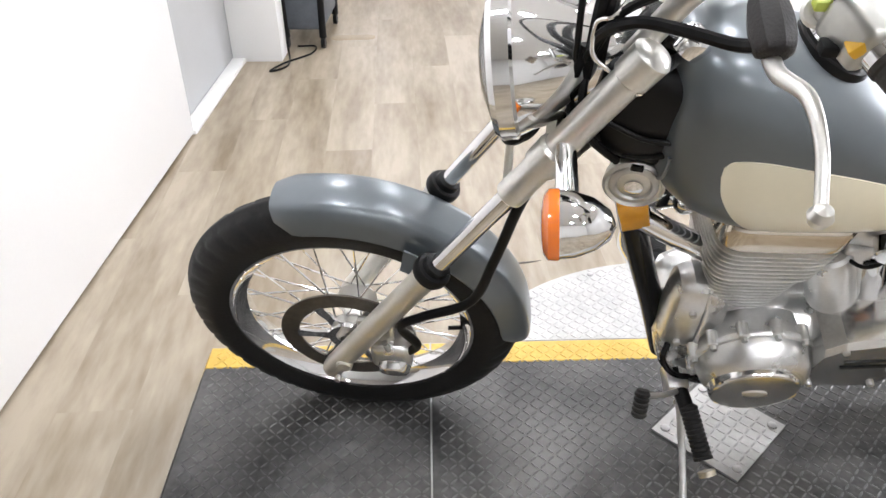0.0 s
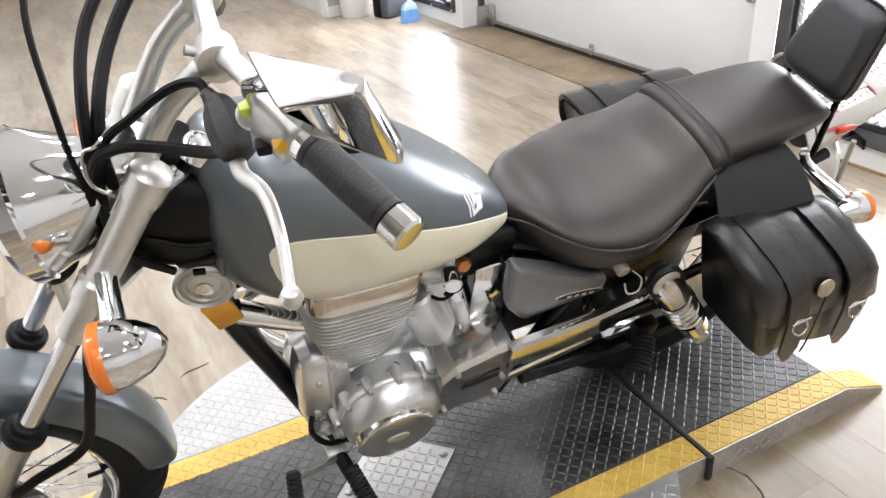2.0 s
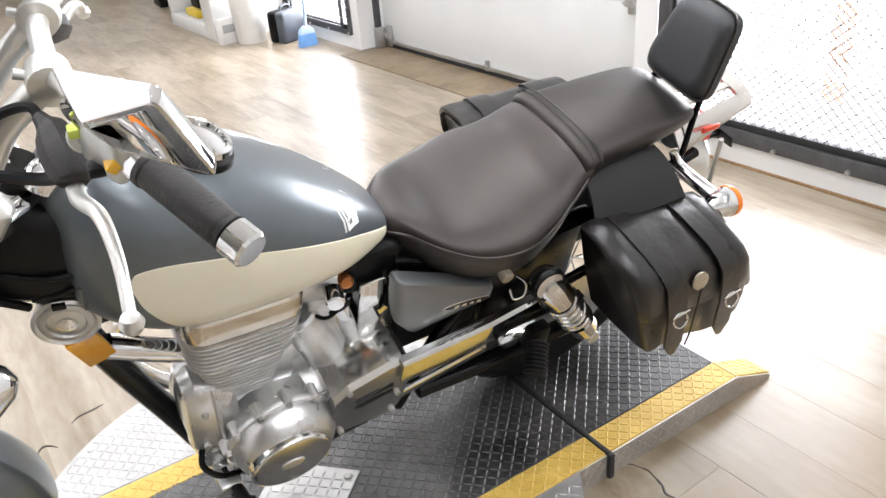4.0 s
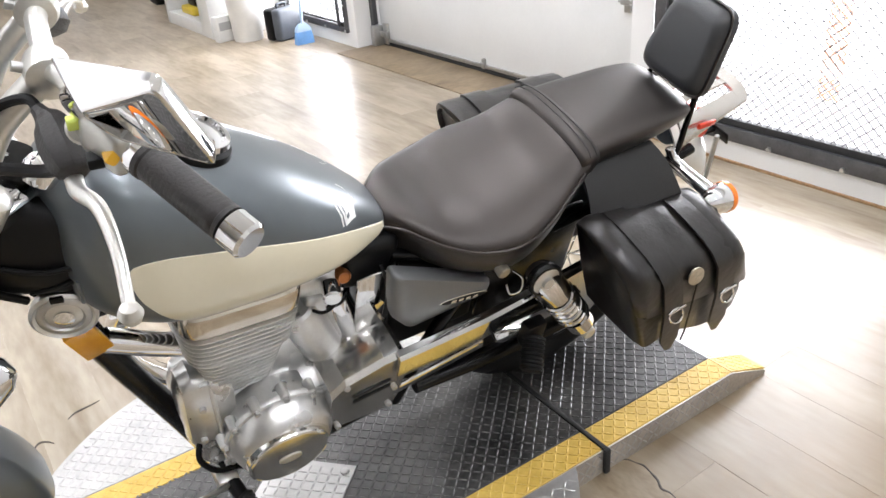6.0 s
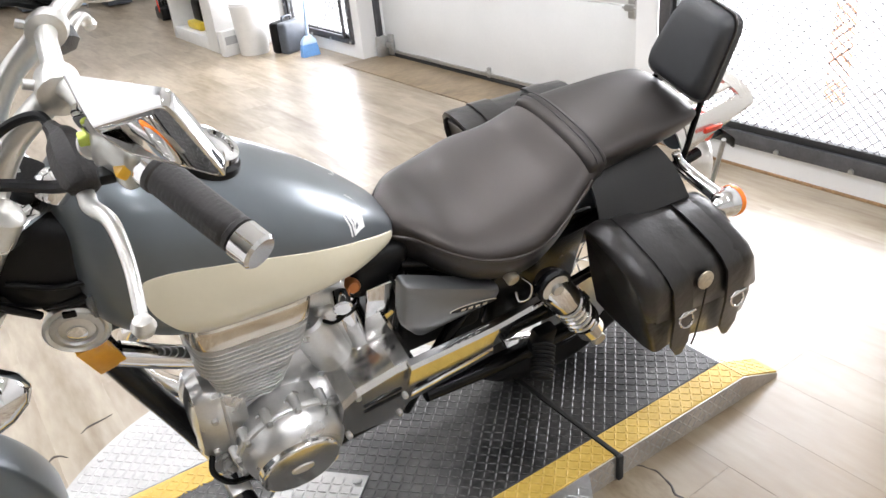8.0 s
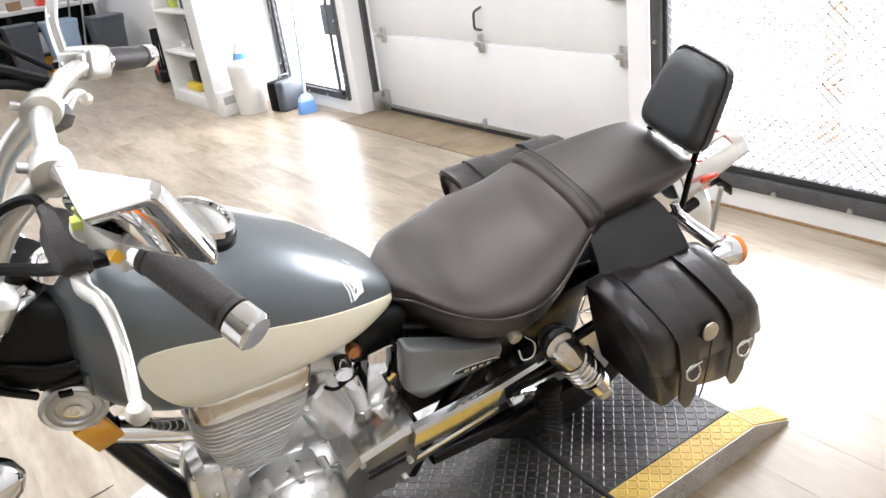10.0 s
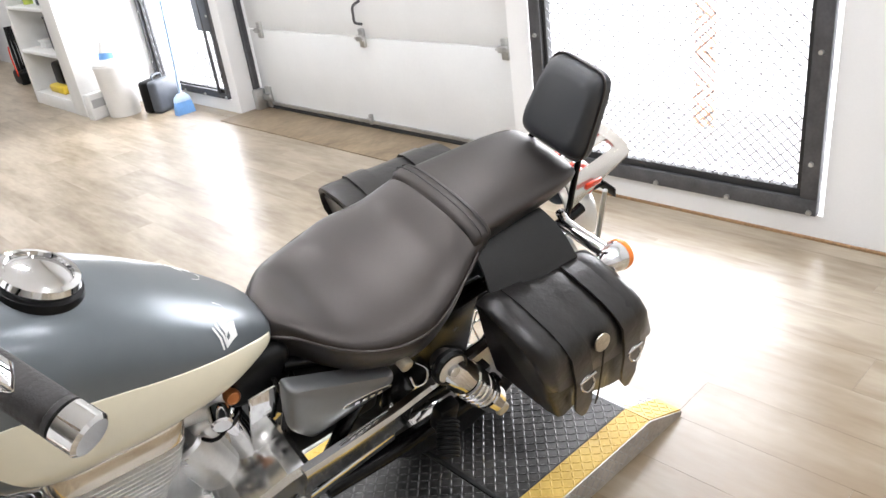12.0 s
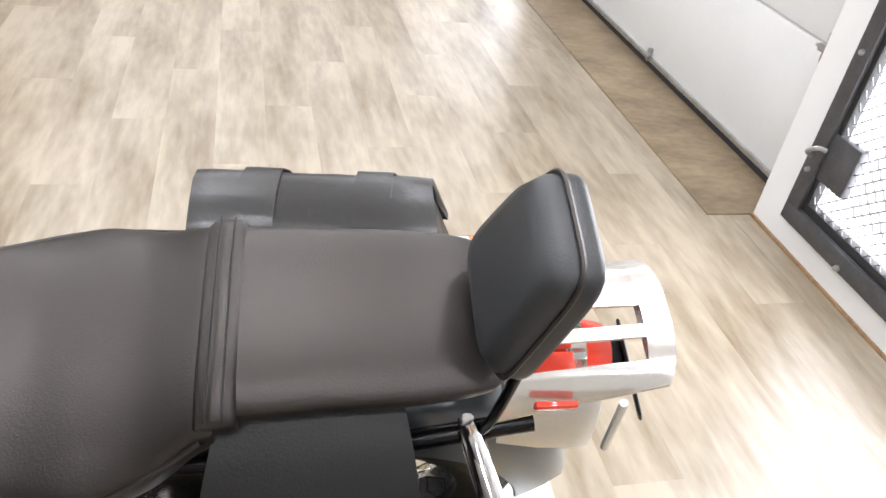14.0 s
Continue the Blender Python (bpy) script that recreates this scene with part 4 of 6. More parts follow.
part("gusset", loft([[(0.40, y, 0.97), (0.475, y, 1.0), (0.56, y, 0.80), (0.62, y, 0.745), (0.50, y, 0.735), (0.43, y, 0.82)] for y in (-0.030, 0.030)]), M_BLACK, fr)
part("head_cover", loft([oval(x, 0, z0, z1, hw, 0.42, 28) for x, z0, z1, hw in ((0.372, 0.88, 0.985, 0.04), (0.395, 0.855, 1.005, 0.062), (0.45, 0.838, 1.010, 0.072), (0.51, 0.825, 0.98, 0.076), (0.56, 0.80, 0.90, 0.07))]), M_PLASTIC, bike, "black plastic cover behind the fork")
for pts, r in (([(0.40, -0.064, 0.925), (0.45, -0.076, 0.905), (0.50, -0.080, 0.90)], 0.004), ([(0.43, -0.062, 0.862), (0.47, -0.072, 0.868), (0.51, -0.079, 0.885)], 0.005)):
    part("wiring", tube(pts, r, 8), M_PLASTIC, bike, "black wiring")

# horn and reflector on the downtube
horn_m = frame_of((0.460, -0.056, 0.797), (0.450, -0.102, 0.799)) @ Matrix.Scale(0.90, 4)
horn = part("horn", lathe([(0.03, -0.02), (0.047, -0.012), (0.050, 0.0), (0.050, 0.008), (0.045, 0.012), (0.041, 0.008), (0.028, 0.006), (0.020, 0.010), (0.006, 0.012)], horn_m, 36), M_SATIN, bike, "round chrome horn")
part("horn_ring", lathe([(0.040, 0.0085), (0.036, 0.0115), (0.030, 0.0115), (0.027, 0.0075)], horn_m, 36, True), M_GALV, horn, "dull ring in the horn face")
part("horn_centre", lathe([(0.016, 0.009), (0.015, 0.0145), (0.008, 0.0165), (0.002, 0.0165)], horn_m, 24), M_CHROME, horn)
part("horn_slot", box((-0.012, 0.036, 0.006), (0.008, 0.048, 0.0145), 0.002, m=horn_m), M_BLACK, horn)
ref_m = Matrix.Translation((0.478, -0.044, 0.708)) @ Euler((radians(10), radians(-16), 0)).to_matrix().to_4x4()
part("side_reflector", box((-0.023, -0.008, -0.042), (0.023, 0.004, 0.042), 0.003, m=ref_m), M_AMBER, bike, "amber side reflector")

# fuel tank
TANK = [(0.470, 0.866, 0.974, 0.028), (0.480, 0.816, 1.014, 0.073), (0.510, 0.782, 1.037, 0.111), (0.560, 0.754, 1.040, 0.135), (0.620, 0.741, 1.025, 0.146), (0.700, 0.739, 0.994, 0.147), (0.780, 0.741, 0.948, 0.141), (0.860, 0.744, 0.890, 0.124), (0.920, 0.749, 0.841, 0.097), (0.965, 0.757, 0.798, 0.069), (0.980, 0.768, 0.782, 0.043)]
TROWS = spline(TANK, 61)


def tank_ring(row, n=44, grow=0.0):
    x, zl, zh, hw = row
    zc = zl + (zh - zl) * 0.36
    out = []
    for j in range(n):
        t = 2 * math.pi * j / n
        c, s = math.cos(t), math.sin(t)
        hz = (zh - zc) if s > 0 else (zc - zl)
        e = 0.86 if s > 0 else 0.72
        out.append(Vector((x, (hw + grow) * math.copysign(abs(c) ** e, c), zc + (hz + grow) * math.copysign(abs(s) ** e, s))))
    return out


tank = part("fuel_tank", loft([tank_ring(r) for r in TROWS]), M_PAINT, bike, "grey-blue metallic teardrop fuel tank", 50)


def tank_at(x, z, grow):
    """The point of the tank's near or far flank at a height."""
    i = min(range(len(TROWS)), key=lambda k: abs(TROWS[k][0] - x))
    lo = max(0, min(len(TROWS) - 2, i if TROWS[i][0] <= x else i - 1))
    u = (x - TROWS[lo][0]) / (TROWS[lo + 1][0] - TROWS[lo][0])
    _, zl, zh, hw = TROWS[lo] * (1 - u) + TROWS[lo + 1] * u
    zc = zl + (zh - zl) * 0.36
    hz, e = ((zh - zc), 0.86) if z > zc else ((zc - zl), 0.72)
    s = min(0.999, abs(z - zc) / hz) ** (1 / e)
    return (hw + grow) * math.sqrt(1 - s * s) ** e, zl, zh


for sy in (-1, 1):
    rings = []
    edge = spline([(0.545, 0.905, 0.888), (0.556, 0.918, 0.850), (0.590, 0.922, 0.802), (0.640, 0.914, 0.768), (0.720, 0.893, 0.755), (0.800, 0.864, 0.755), (0.870, 0.835, 0.759), (0.925, 0.806, 0.764), (0.966, 0.782, 0.773)], 57)
    for x, top, bot in edge:
        top = max(top, bot + 0.003)
        ring_o, ring_i = [], []
        for j in range(13):
            z = bot + (top - bot) * j / 12
            ring_o.append(Vector((x, sy * tank_at(x, z, 0.0022)[0], z)))
            ring_i.append(Vector((x, sy * (tank_at(x, z, -0.002)[0]), z)))
        rings.append(ring_o + ring_i[::-1])
    part("side_panel", loft(rings), M_CREAM, tank, "cream painted flank", 50)
    part("tank_trim", tube([(x, sy * (tank_at(x, zl + 0.006, 0.001)[0]), zl + 0.006) for x, zl in ((xx, tank_at(xx, 0.8, 0)[1]) for xx in (0.56, 0.62, 0.70, 0.78, 0.86, 0.92, 0.955))], 0.0045, 8), M_CHROME, tank, "thin chrome trim")
    # white winged emblem near the tank's tail, as plain shapes
    def emblem(shape, sy=sy):
        bm = bm_new()
        shape = [(0.891 + (x - 0.885) * 0.78, 0.848 + (z - 0.843) * 0.78) for x, z in shape]
        for g in (0.0005, 0.0022):
            n = len(shape)
            vs = [bm.verts.new((x, sy * tank_at(x, z + 0.004, g)[0], z + 0.004)) for x, z in shape]
            mx, mz = sum(q[0] for q in shape) / n, sum(q[1] for q in shape) / n + 0.004
            vs.append(bm.verts.new((mx, sy * tank_at(mx, mz, g)[0], mz)))
            for i in range(n):
                bm.faces.new((vs[i], vs[(i + 1) % n], vs[n]))
        bm.verts.ensure_lookup_table()
        for i in range(n):
            bm.faces.new((bm.verts[i], bm.verts[(i + 1) % n], bm.verts[n + 1 + (i + 1) % n], bm.verts[n + 1 + i]))
        part("emblem", bm, M_WHITEPL, tank, "plain white winged emblem")
    emblem([(0.872, 0.858), (0.884, 0.852), (0.888, 0.856), (0.904, 0.842), (0.914, 0.829), (0.904, 0.827), (0.900, 0.820), (0.884, 0.826), (0.868, 0.829), (0.875, 0.843)])
    for d in (0.0, 0.009):
        emblem([(0.853 + d, 0.864 - d * 0.4), (0.857 + d, 0.862 - d * 0.4), (0.863 + d, 0.846 - d * 0.4), (0.860 + d, 0.832 - d * 0.4), (0.856 + d, 0.833 - d * 0.4), (0.859 + d, 0.846 - d * 0.4)])
cap_m = frame_of((0.680, -0.006, 0.992), (0.700, -0.006, 1.039)) @ Matrix.Scale(0.95, 4)
cap = part("filler_cap", lathe([(0.058, -0.008), (0.060, 0.004), (0.057, 0.012), (0.050, 0.014)], cap_m, 40), M_PLASTIC, tank, "round filler cap on a black base ring")
part("cap_ring", lathe([(0.050, 0.012), (0.053, 0.020), (0.050, 0.028), (0.042, 0.030), (0.040, 0.024)], cap_m, 40), M_CHROME, cap, "chrome cap ring")
part("cap_face", lathe([(0.039, 0.0245), (0.02, 0.0265), (0.001, 0.027)], cap_m, 32), M_CHROME, cap)
seam = [p + Vector((0, 0.0012 * (1 if p.y > 0 else -1), 0)) for p in tank_ring(TROWS[8])[22:42]]
part("tank_seam", tube(seam, 0.0034, 8, 60), M_PAINT, tank, "welded seam along the tank's front edge")

# seats
SEAT = [(0.964, 0.709, 0.760, 0.033), (0.990, 0.687, 0.783, 0.055), (1.028, 0.671, 0.781, 0.097), (1.083, 0.642, 0.764, 0.137), (1.152, 0.617, 0.762, 0.161), (1.215, 0.613, 0.778, 0.170), (1.287, 0.635, 0.803, 0.150), (1.338, 0.693, 0.839, 0.129), (1.363, 0.724, 0.849, 0.123)]
SEAT_Y = -0.012


def seat_ring(row, n=40, seam=0.74):
    x, zl, zh, hw = row
    pts = []
    zs = zl + (zh - zl) * seam
    for j in range(n):
        t = 2 * math.pi * j / n
        c, s = math.cos(t), math.sin(t)
        if s >= 0:
            y, z = hw * math.copysign(abs(c) ** 0.80, c), zs + (zh - zs) * abs(s) ** 0.90
        else:
            y, z = hw * math.copysign(abs(c) ** 0.40, c) * (1 - 0.10 * abs(s)), zs - (zs - zl) * abs(s) ** 0.75
        pts.append(Vector((x, y + SEAT_Y, z)))
    return pts


srows = spline(SEAT, 49)
seat = part("rider_seat", loft([seat_ring(r) for r in srows]), M_LEATHER, bike, "black vinyl rider saddle with a brownish sheen", 60)
for sy in (-1, 1):
    part("seat_piping", tube([seat_ring(r)[0 if sy > 0 else 20] + Vector((0, 0.0005 * sy, 0.0)) for r in srows[3:46:6]], 0.0035, 8), M_LEATHER, seat, "stitched welt")
PILL = [(1.345, 0.762, 0.847, 0.109), (1.362, 0.758, 0.856, 0.111), (1.400, 0.765, 0.861, 0.110), (1.480, 0.775, 0.866, 0.106), (1.560, 0.785, 0.868, 0.103), (1.620, 0.795, 0.867, 0.096), (1.650, 0.808, 0.858, 0.085), (1.662, 0.822, 0.845, 0.060)]
pill = part("pillion_seat", loft([seat_ring(r) for r in spline(PILL, 37)]), M_LEATHER, bike, "black vinyl pillion seat", 60)
band = [seat_ring((x, 0.752, z, w)) for x, z, w in ((1.345, 0.847, 0.118), (1.351, 0.857, 0.121), (1.380, 0.864, 0.121), (1.386, 0.858, 0.117))]
part("seat_strap", loft(band), M_LEATHER, pill, "black vinyl grab strap across the seat", 60)
for x in (1.358, 1.373):
    part("stitching", tube([p + Vector((x - 1.35, 0, 0.0012)) for p in seat_ring((1.35, 0.752, 0.8635, 0.1218))[1:20]], 0.0011, 5), M_YOKE, pill)

# backrest and its chrome-edged pad
bk = Matrix.Translation((1.648, -0.030, 0.874)) @ Matrix.Rotation(radians(13), 4, "Y") @ Matrix.Diagonal((1.0, 0.90, 0.95, 1.0))
rr = []
for x, hw, z0, z1, e in ((-0.040, 0.068, 0.030, 0.150, 0.5), (-0.036, 0.084, 0.014, 0.170, 0.42), (-0.022, 0.093, 0.004, 0.182, 0.36), (-0.004, 0.096, 0.0, 0.187, 0.34), (0.004, 0.097, -0.001, 0.188, 0.34), (0.010, 0.096, 0.0, 0.187, 0.34), (0.014, 0.091, 0.006, 0.181, 0.36)):
    ring = []
    for p in oval(x, 0, z0, z1, hw, e, 44):
        k = 1.0 - 0.24 * p.z / 0.188
        ring.append(bk @ Vector((p.x, p.y * k, p.z)))
    rr.append(ring)
back = part("backrest", loft(rr), M_PAD, bike, "blue-black padded vinyl backrest", 60)
part("backrest_piping", tube([bk @ Vector((-0.012, p.y * (1.0 - 0.24 * p.z / 0.188), p.z)) for p in oval(0, 0, -0.0005, 0.1875, 0.0965, 0.34, 44)] + [bk @ Vector((-0.012, 0.0965 * 0.88, 0.0935))], 0.0028, 6, 90), M_LEATHER, back)
for sy in (-1, 1):
    part("sissy_bar", tube([bk @ Vector((0.018, 0.050 * sy, 0.14)), bk @ Vector((0.018, 0.058 * sy, 0.03)), (1.668, 0.078 * sy - 0.012, 0.80), (1.660, 0.092 * sy - 0.008, 0.74), (1.645, 0.100 * sy, 0.68)], 0.0065, 10), M_BLACK, back, "black backrest bracket")
part("backrest_plate", box((0.016, -0.055, 0.03), (0.021, 0.055, 0.15), 0.004, m=bk), M_BLACK, back)

# luggage rack over the tail: a chrome plate with slots
def rack_pt(u, v, dz):
    x = 1.668 + 0.192 * u
    hw = 0.100 - 0.016 * u
    z = 0.800 + 0.026 * u - (0.052 - 0.034 * u) * abs(v) ** 5
    return Vector((x + 0.012 * (1 - v * v) * u, v * hw, z + dz))


rack = None
for va, vb in ((-1.0, -0.66), (-0.34, -0.16), (0.14, 1.0)):
    bm = loft([[rack_pt(u, va + (vb - va) * j / 6, 0) for j in range(7)] + [rack_pt(u, va + (vb - va) * j / 6, -0.005) for j in range(6, -1, -1)] for u in [k / 10 for k in range(11)]])
    if rack is None:
        rack = part("luggage_rack", bm, M_RACK, bike, "slotted pale alloy luggage rack plate")
    else:
        part("rack_slat", bm, M_RACK, rack)
for ua, ub in ((0.0, 0.14), (0.84, 1.0)):
    part("rack_bridge", loft([[rack_pt(u, -1 + 2 * j / 16, 0.0006) for j in range(17)] + [rack_pt(u, -1 + 2 * j / 16, -0.0056) for j in range(16, -1, -1)] for u in [ua + (ub - ua) * k / 6 for k in range(7)]]), M_RACK, rack)

# rear fender, tail lamp, plate holder, rear signals
rings = []
for k in range(31):
    a = radians(12 + 108 * k / 30)
    R0 = 0.375
    hw = 0.092
    prof = []
    for j in range(13):
        t = j / 12 * 2 - 1
        u = abs(t)
        prof.append((hw * t * (1.1 - 0.1 * u), R0 - 0.012 * t * t - 0.075 * max(0, (u - 0.6) / 0.4) ** 1.5))
    cc = RW + Vector((0.0, 0, 0.02))
    rings.append([cc + Vector((r * math.cos(a), y, r * math.sin(a))) for y, r in prof] + [cc + Vector(((r - 0.003) * math.cos(a), y * 0.97, (r - 0.003) * math.sin(a))) for y, r in prof[::-1]])
rf = part("rear_fender", loft(rings), M_PAINT, bike, "grey-blue metallic rear fender", 50)
tail = part("tail_lamp", lathe([(0.050, 0.0), (0.052, 0.02), (0.046, 0.05), (0.003, 0.056)], frame_of((1.775, 0, 0.705), (1.85, 0, 0.70)), 32), M_RED, bike, "red tail lamp under the rack")
part("lamp_shell", lathe([(0.01, -0.05), (0.04, -0.035), (0.054, 0.0), (0.055, 0.012)], frame_of((1.775, 0, 0.705), (1.85, 0, 0.70)), 32), M_CHROME, tail)
for k, y in enumerate((-0.046, 0.0, 0.046)):
    part("red_reflector", box((1.700, y - 0.02, 0.768), (1.765, y + 0.02, 0.776), 0.002), M_RED, bike, "red reflector strip below the rack")
part("red_reflector", box((1.702, -0.1020, 0.781), (1.752, -0.0945, 0.794), 0.002), M_RED, bike, "red reflector strip in the rack's side")
plate = part("plate_holder", box((-0.003, -0.050, -0.035), (0.003, 0.085, 0.0), 0.004, m=Matrix.Translation((1.868, -0.025, 0.700)) @ Matrix.Rotation(radians(-25), 4, "Y")), M_PLASTIC, bike, "black number plate holder")
part("holder_arm", box((1.80, -0.040, 0.682), (1.872, 0.040, 0.692), 0.004), M_PLASTIC, plate)
part("holder_rod", tube([(1.855, -0.058, 0.69), (1.872, -0.060, 0.60), (1.885, -0.062, 0.53)], 0.006, 8), M_GALV, plate, "thin steel rod")
part("grey_tail_shroud", loft([[Vector((x, w * math.cos(t), z0 + h * math.sin(t))) for t in (math.pi * j / 12 for j in range(13))] + [Vector((x, (w - 0.004) * math.cos(t), z0 + (h - 0.004) * math.sin(t))) for t in (math.pi * j / 12 for j in range(12, -1, -1))] for x, w, z0, h in ((1.69, 0.094, 0.655, 0.105), (1.75, 0.093, 0.630, 0.112), (1.80, 0.088, 0.610, 0.110), (1.832, 0.080, 0.590, 0.102), (1.845, 0.062, 0.582, 0.080))]), M_SATIN, rf, "pale grey tail shroud")
for sy in (-1, 1):
    signal("turn_signal", (1.640, 0.10 * sy, 0.725), (1.675, 0.208 * sy - 0.018, 0.700 if sy < 0 else 0.640), (1, 0.0, -0.05), M_ORANGE, 0.0325, 0.056, lambda b: b)
    part("signal_bracket", tube([(1.63, 0.10 * sy, 0.755), (1.640, 0.112 * sy, 0.735), (1.655, 0.150 * sy, 0.718)], 0.010, 10), M_CHROME, bike)

# rear wheel and swingarm, belt guard, shocks
rw = wheel("rear_wheel", RW, 0.318, 0.205, 0.072, 0.045, lambda b: b, 32, 0.060, 0.055, dict(groove=0.005, pitch=26))
part("pulley", lathe([(0.03, 0.075), (0.115, 0.075), (0.118, 0.09), (0.03, 0.095)], Matrix.Translation(RW) @ WHEEL_AXIS, 48, True), M_ENGINE, rw)
sw = part("swingarm", tube([(1.05, -0.115, 0.30), (1.25, -0.125, 0.305), (1.52, -0.125, 0.315)], 0.021, 12), M_BLACK, bike, "black swingarm")
part("pivot_cover", lathe([(0.030, -0.02), (0.033, 0.0), (0.030, 0.012), (0.022, 0.018), (0.004, 0.020)], frame_of((1.245, -0.118, 0.425), (1.243, -0.20, 0.430)), 28), M_CHROME, sw, "round chrome cover")
part("swingarm_leg", tube([(1.05, 0.115, 0.30), (1.25, 0.125, 0.305), (1.52, 0.125, 0.315)], 0.021, 12), M_BLACK, sw)
guard = part("belt_guard", loft([[Vector(p) for p in ((x, y - 0.012, z0), (x, y - 0.016, z1 - 0.008), (x, y - 0.010, z1), (x, y + 0.004, z1 + 0.001), (x, y + 0.004, z1 - 0.004), (x, y - 0.006, z1 - 0.006), (x, y - 0.008, z0))] for x, y, z0, z1 in ((0.955, -0.172, 0.474, 0.540), (1.05, -0.171, 0.474, 0.541), (1.15, -0.169, 0.476, 0.543), (1.186, -0.167, 0.480, 0.545), (1.200, -0.166, 0.530, 0.546), (1.30, -0.160, 0.535, 0.552), (1.415, -0.152, 0.544, 0.562))]), M_CHROME, bike, "long chrome belt guard")
part("drive_belt", box((1.0, -0.150, 0.435), (1.45, -0.125, 0.442), 0.002), M_RUBBER, bike, "black drive belt")
part("belt_lower", tube([(0.93, -0.13, 0.42), (1.12, -0.135, 0.435), (1.32, -0.14, 0.465)], 0.012, 10), M_BLACK, bike, "black lower frame tube")
part("chrome_brace", box((0.965, -0.152, 0.362), (1.19, -0.145, 0.392), 0.004, m=Matrix.Translation((0.985, 0, 0.385)) @ Matrix.Rotation(radians(-9), 4, "Y") @ Matrix.Translation((-0.985, 0, -0.385))), M_CHROME, bike, "flat chrome brace")
for sy in (-1, 1):
    a, b = Vector((1.240, 0.186 * sy - 0.020, 0.648)), Vector((1.398, 0.192 * sy - 0.024, 0.432))
    L = (b - a).length
    fm = frame_of(a, b)
    sh = part("shock_absorber", lathe([(0.012, -0.021), (0.026, -0.017), (0.034, -0.004), (0.0350, 0.05), (0.0350, 0.078), (0.031, 0.083), (0.012, 0.084), (0.010, L - 0.062), (0.032, L - 0.060), (0.031, L - 0.012), (0.019, L), (0.010, L + 0.01)], fm, 32), M_CHROME, bike, "chrome shock absorber with a coil spring")
    coil = []
    for k in range(97):
        t = k / 96
        ang = t * 5.5 * 2 * math.pi
        coil.append(fm @ Vector((0.0310 * math.cos(ang), 0.0310 * math.sin(ang), 0.086 + (L - 0.150) * t)))
    part("damper_body", lathe([(0.008, 0.08), (0.020, 0.084), (0.020, L - 0.062), (0.008, L - 0.058)], fm, 24), M_BLACK, sh, "black damper body")
    part("coil_spring", tube(coil, 0.0058, 8, 193), M_CHROME, sh, "chrome coil spring")
    em = frame_of(a + Vector((-0.006, -0.020 * sy, 0.008)), a + Vector((-0.010, 0.05 * sy, 0.016)))
    part("top_eye", lathe([(0.018, 0.022), (0.033, 0.024), (0.0362, 0.029), (0.0362, 0.040), (0.034, 0.044), (0.030, 0.045), (0.028, 0.040)], em, 32), M_BLACK, sh, "black rubber mounting ring")
    part("eye_plate", lathe([(0.030, 0.036), (0.029, 0.0415), (0.014, 0.0435), (0.012, 0.0450), (0.011, 0.052), (0.003, 0.053)], em, 28), M_SATIN, sh, "round alloy mounting plate")
    part("bottom_eye", cyl(b + Vector((0.004, -0.03 * sy, -0.008)), b + Vector((0.004, 0.03 * sy, -0.008)), 0.016, seg=18, bevel=0.003), M_SATIN, sh)

# engine
eng = part("engine", loft([oval(x, 0.0, z0, z1, hw, 0.55, 32) for x, z0, z1, hw in ((0.585, 0.33, 0.42, 0.06), (0.60, 0.275, 0.45, 0.090), (0.64, 0.235, 0.470, 0.105), (0.72, 0.225, 0.490, 0.110), (0.84, 0.23, 0.485, 0.11), (0.95, 0.25, 0.47, 0.105), (1.01, 0.29, 0.43, 0.09))]), M_ENGINE, bike, "polished alloy single-cylinder engine")
CYLA = Vector((0.692, 0.0, 0.521))
LEAN_C = Matrix.Translation(CYLA) @ Matrix.Rotation(radians(3), 4, "Y")


def plate_ring(hx, hy, z, e=0.34, n=40):
    return [LEAN_C @ Vector((p.y, p.z, z)) for p in oval(0, 0, -hy, hy, hx, e, n)]


part("cylinder_core", loft([plate_ring(0.050, 0.060, z, 0.7) for z in (-0.05, 0.195)]), M_FIN, eng)
FINS = [(0.160 - 0.0122 * k, 0.103 - 0.0016 * k, 0.113 - 0.0012 * k) for k in range(7)] + [(0.0755 - 0.0112 * k, 0.083 - 0.0026 * k, 0.100 - 0.0015 * k) for k in range(10)]
for z, hx, hy in FINS:
    part("cooling_fin", loft([plate_ring(hx - 0.002, hy - 0.002, z), plate_ring(hx, hy, z + 0.0008), plate_ring(hx, hy, z + 0.0034), plate_ring(hx - 0.002, hy - 0.002, z + 0.0042)]), M_FIN, eng)
part("cylinder_head", loft([plate_ring(hx, hy, z, 0.32) for hx, hy, z in ((0.099, 0.108, 0.172), (0.103, 0.113, 0.175), (0.104, 0.114, 0.214), (0.100, 0.110, 0.221), (0.092, 0.10, 0.227))]), M_BRASSY, eng, "polished cylinder head cover")
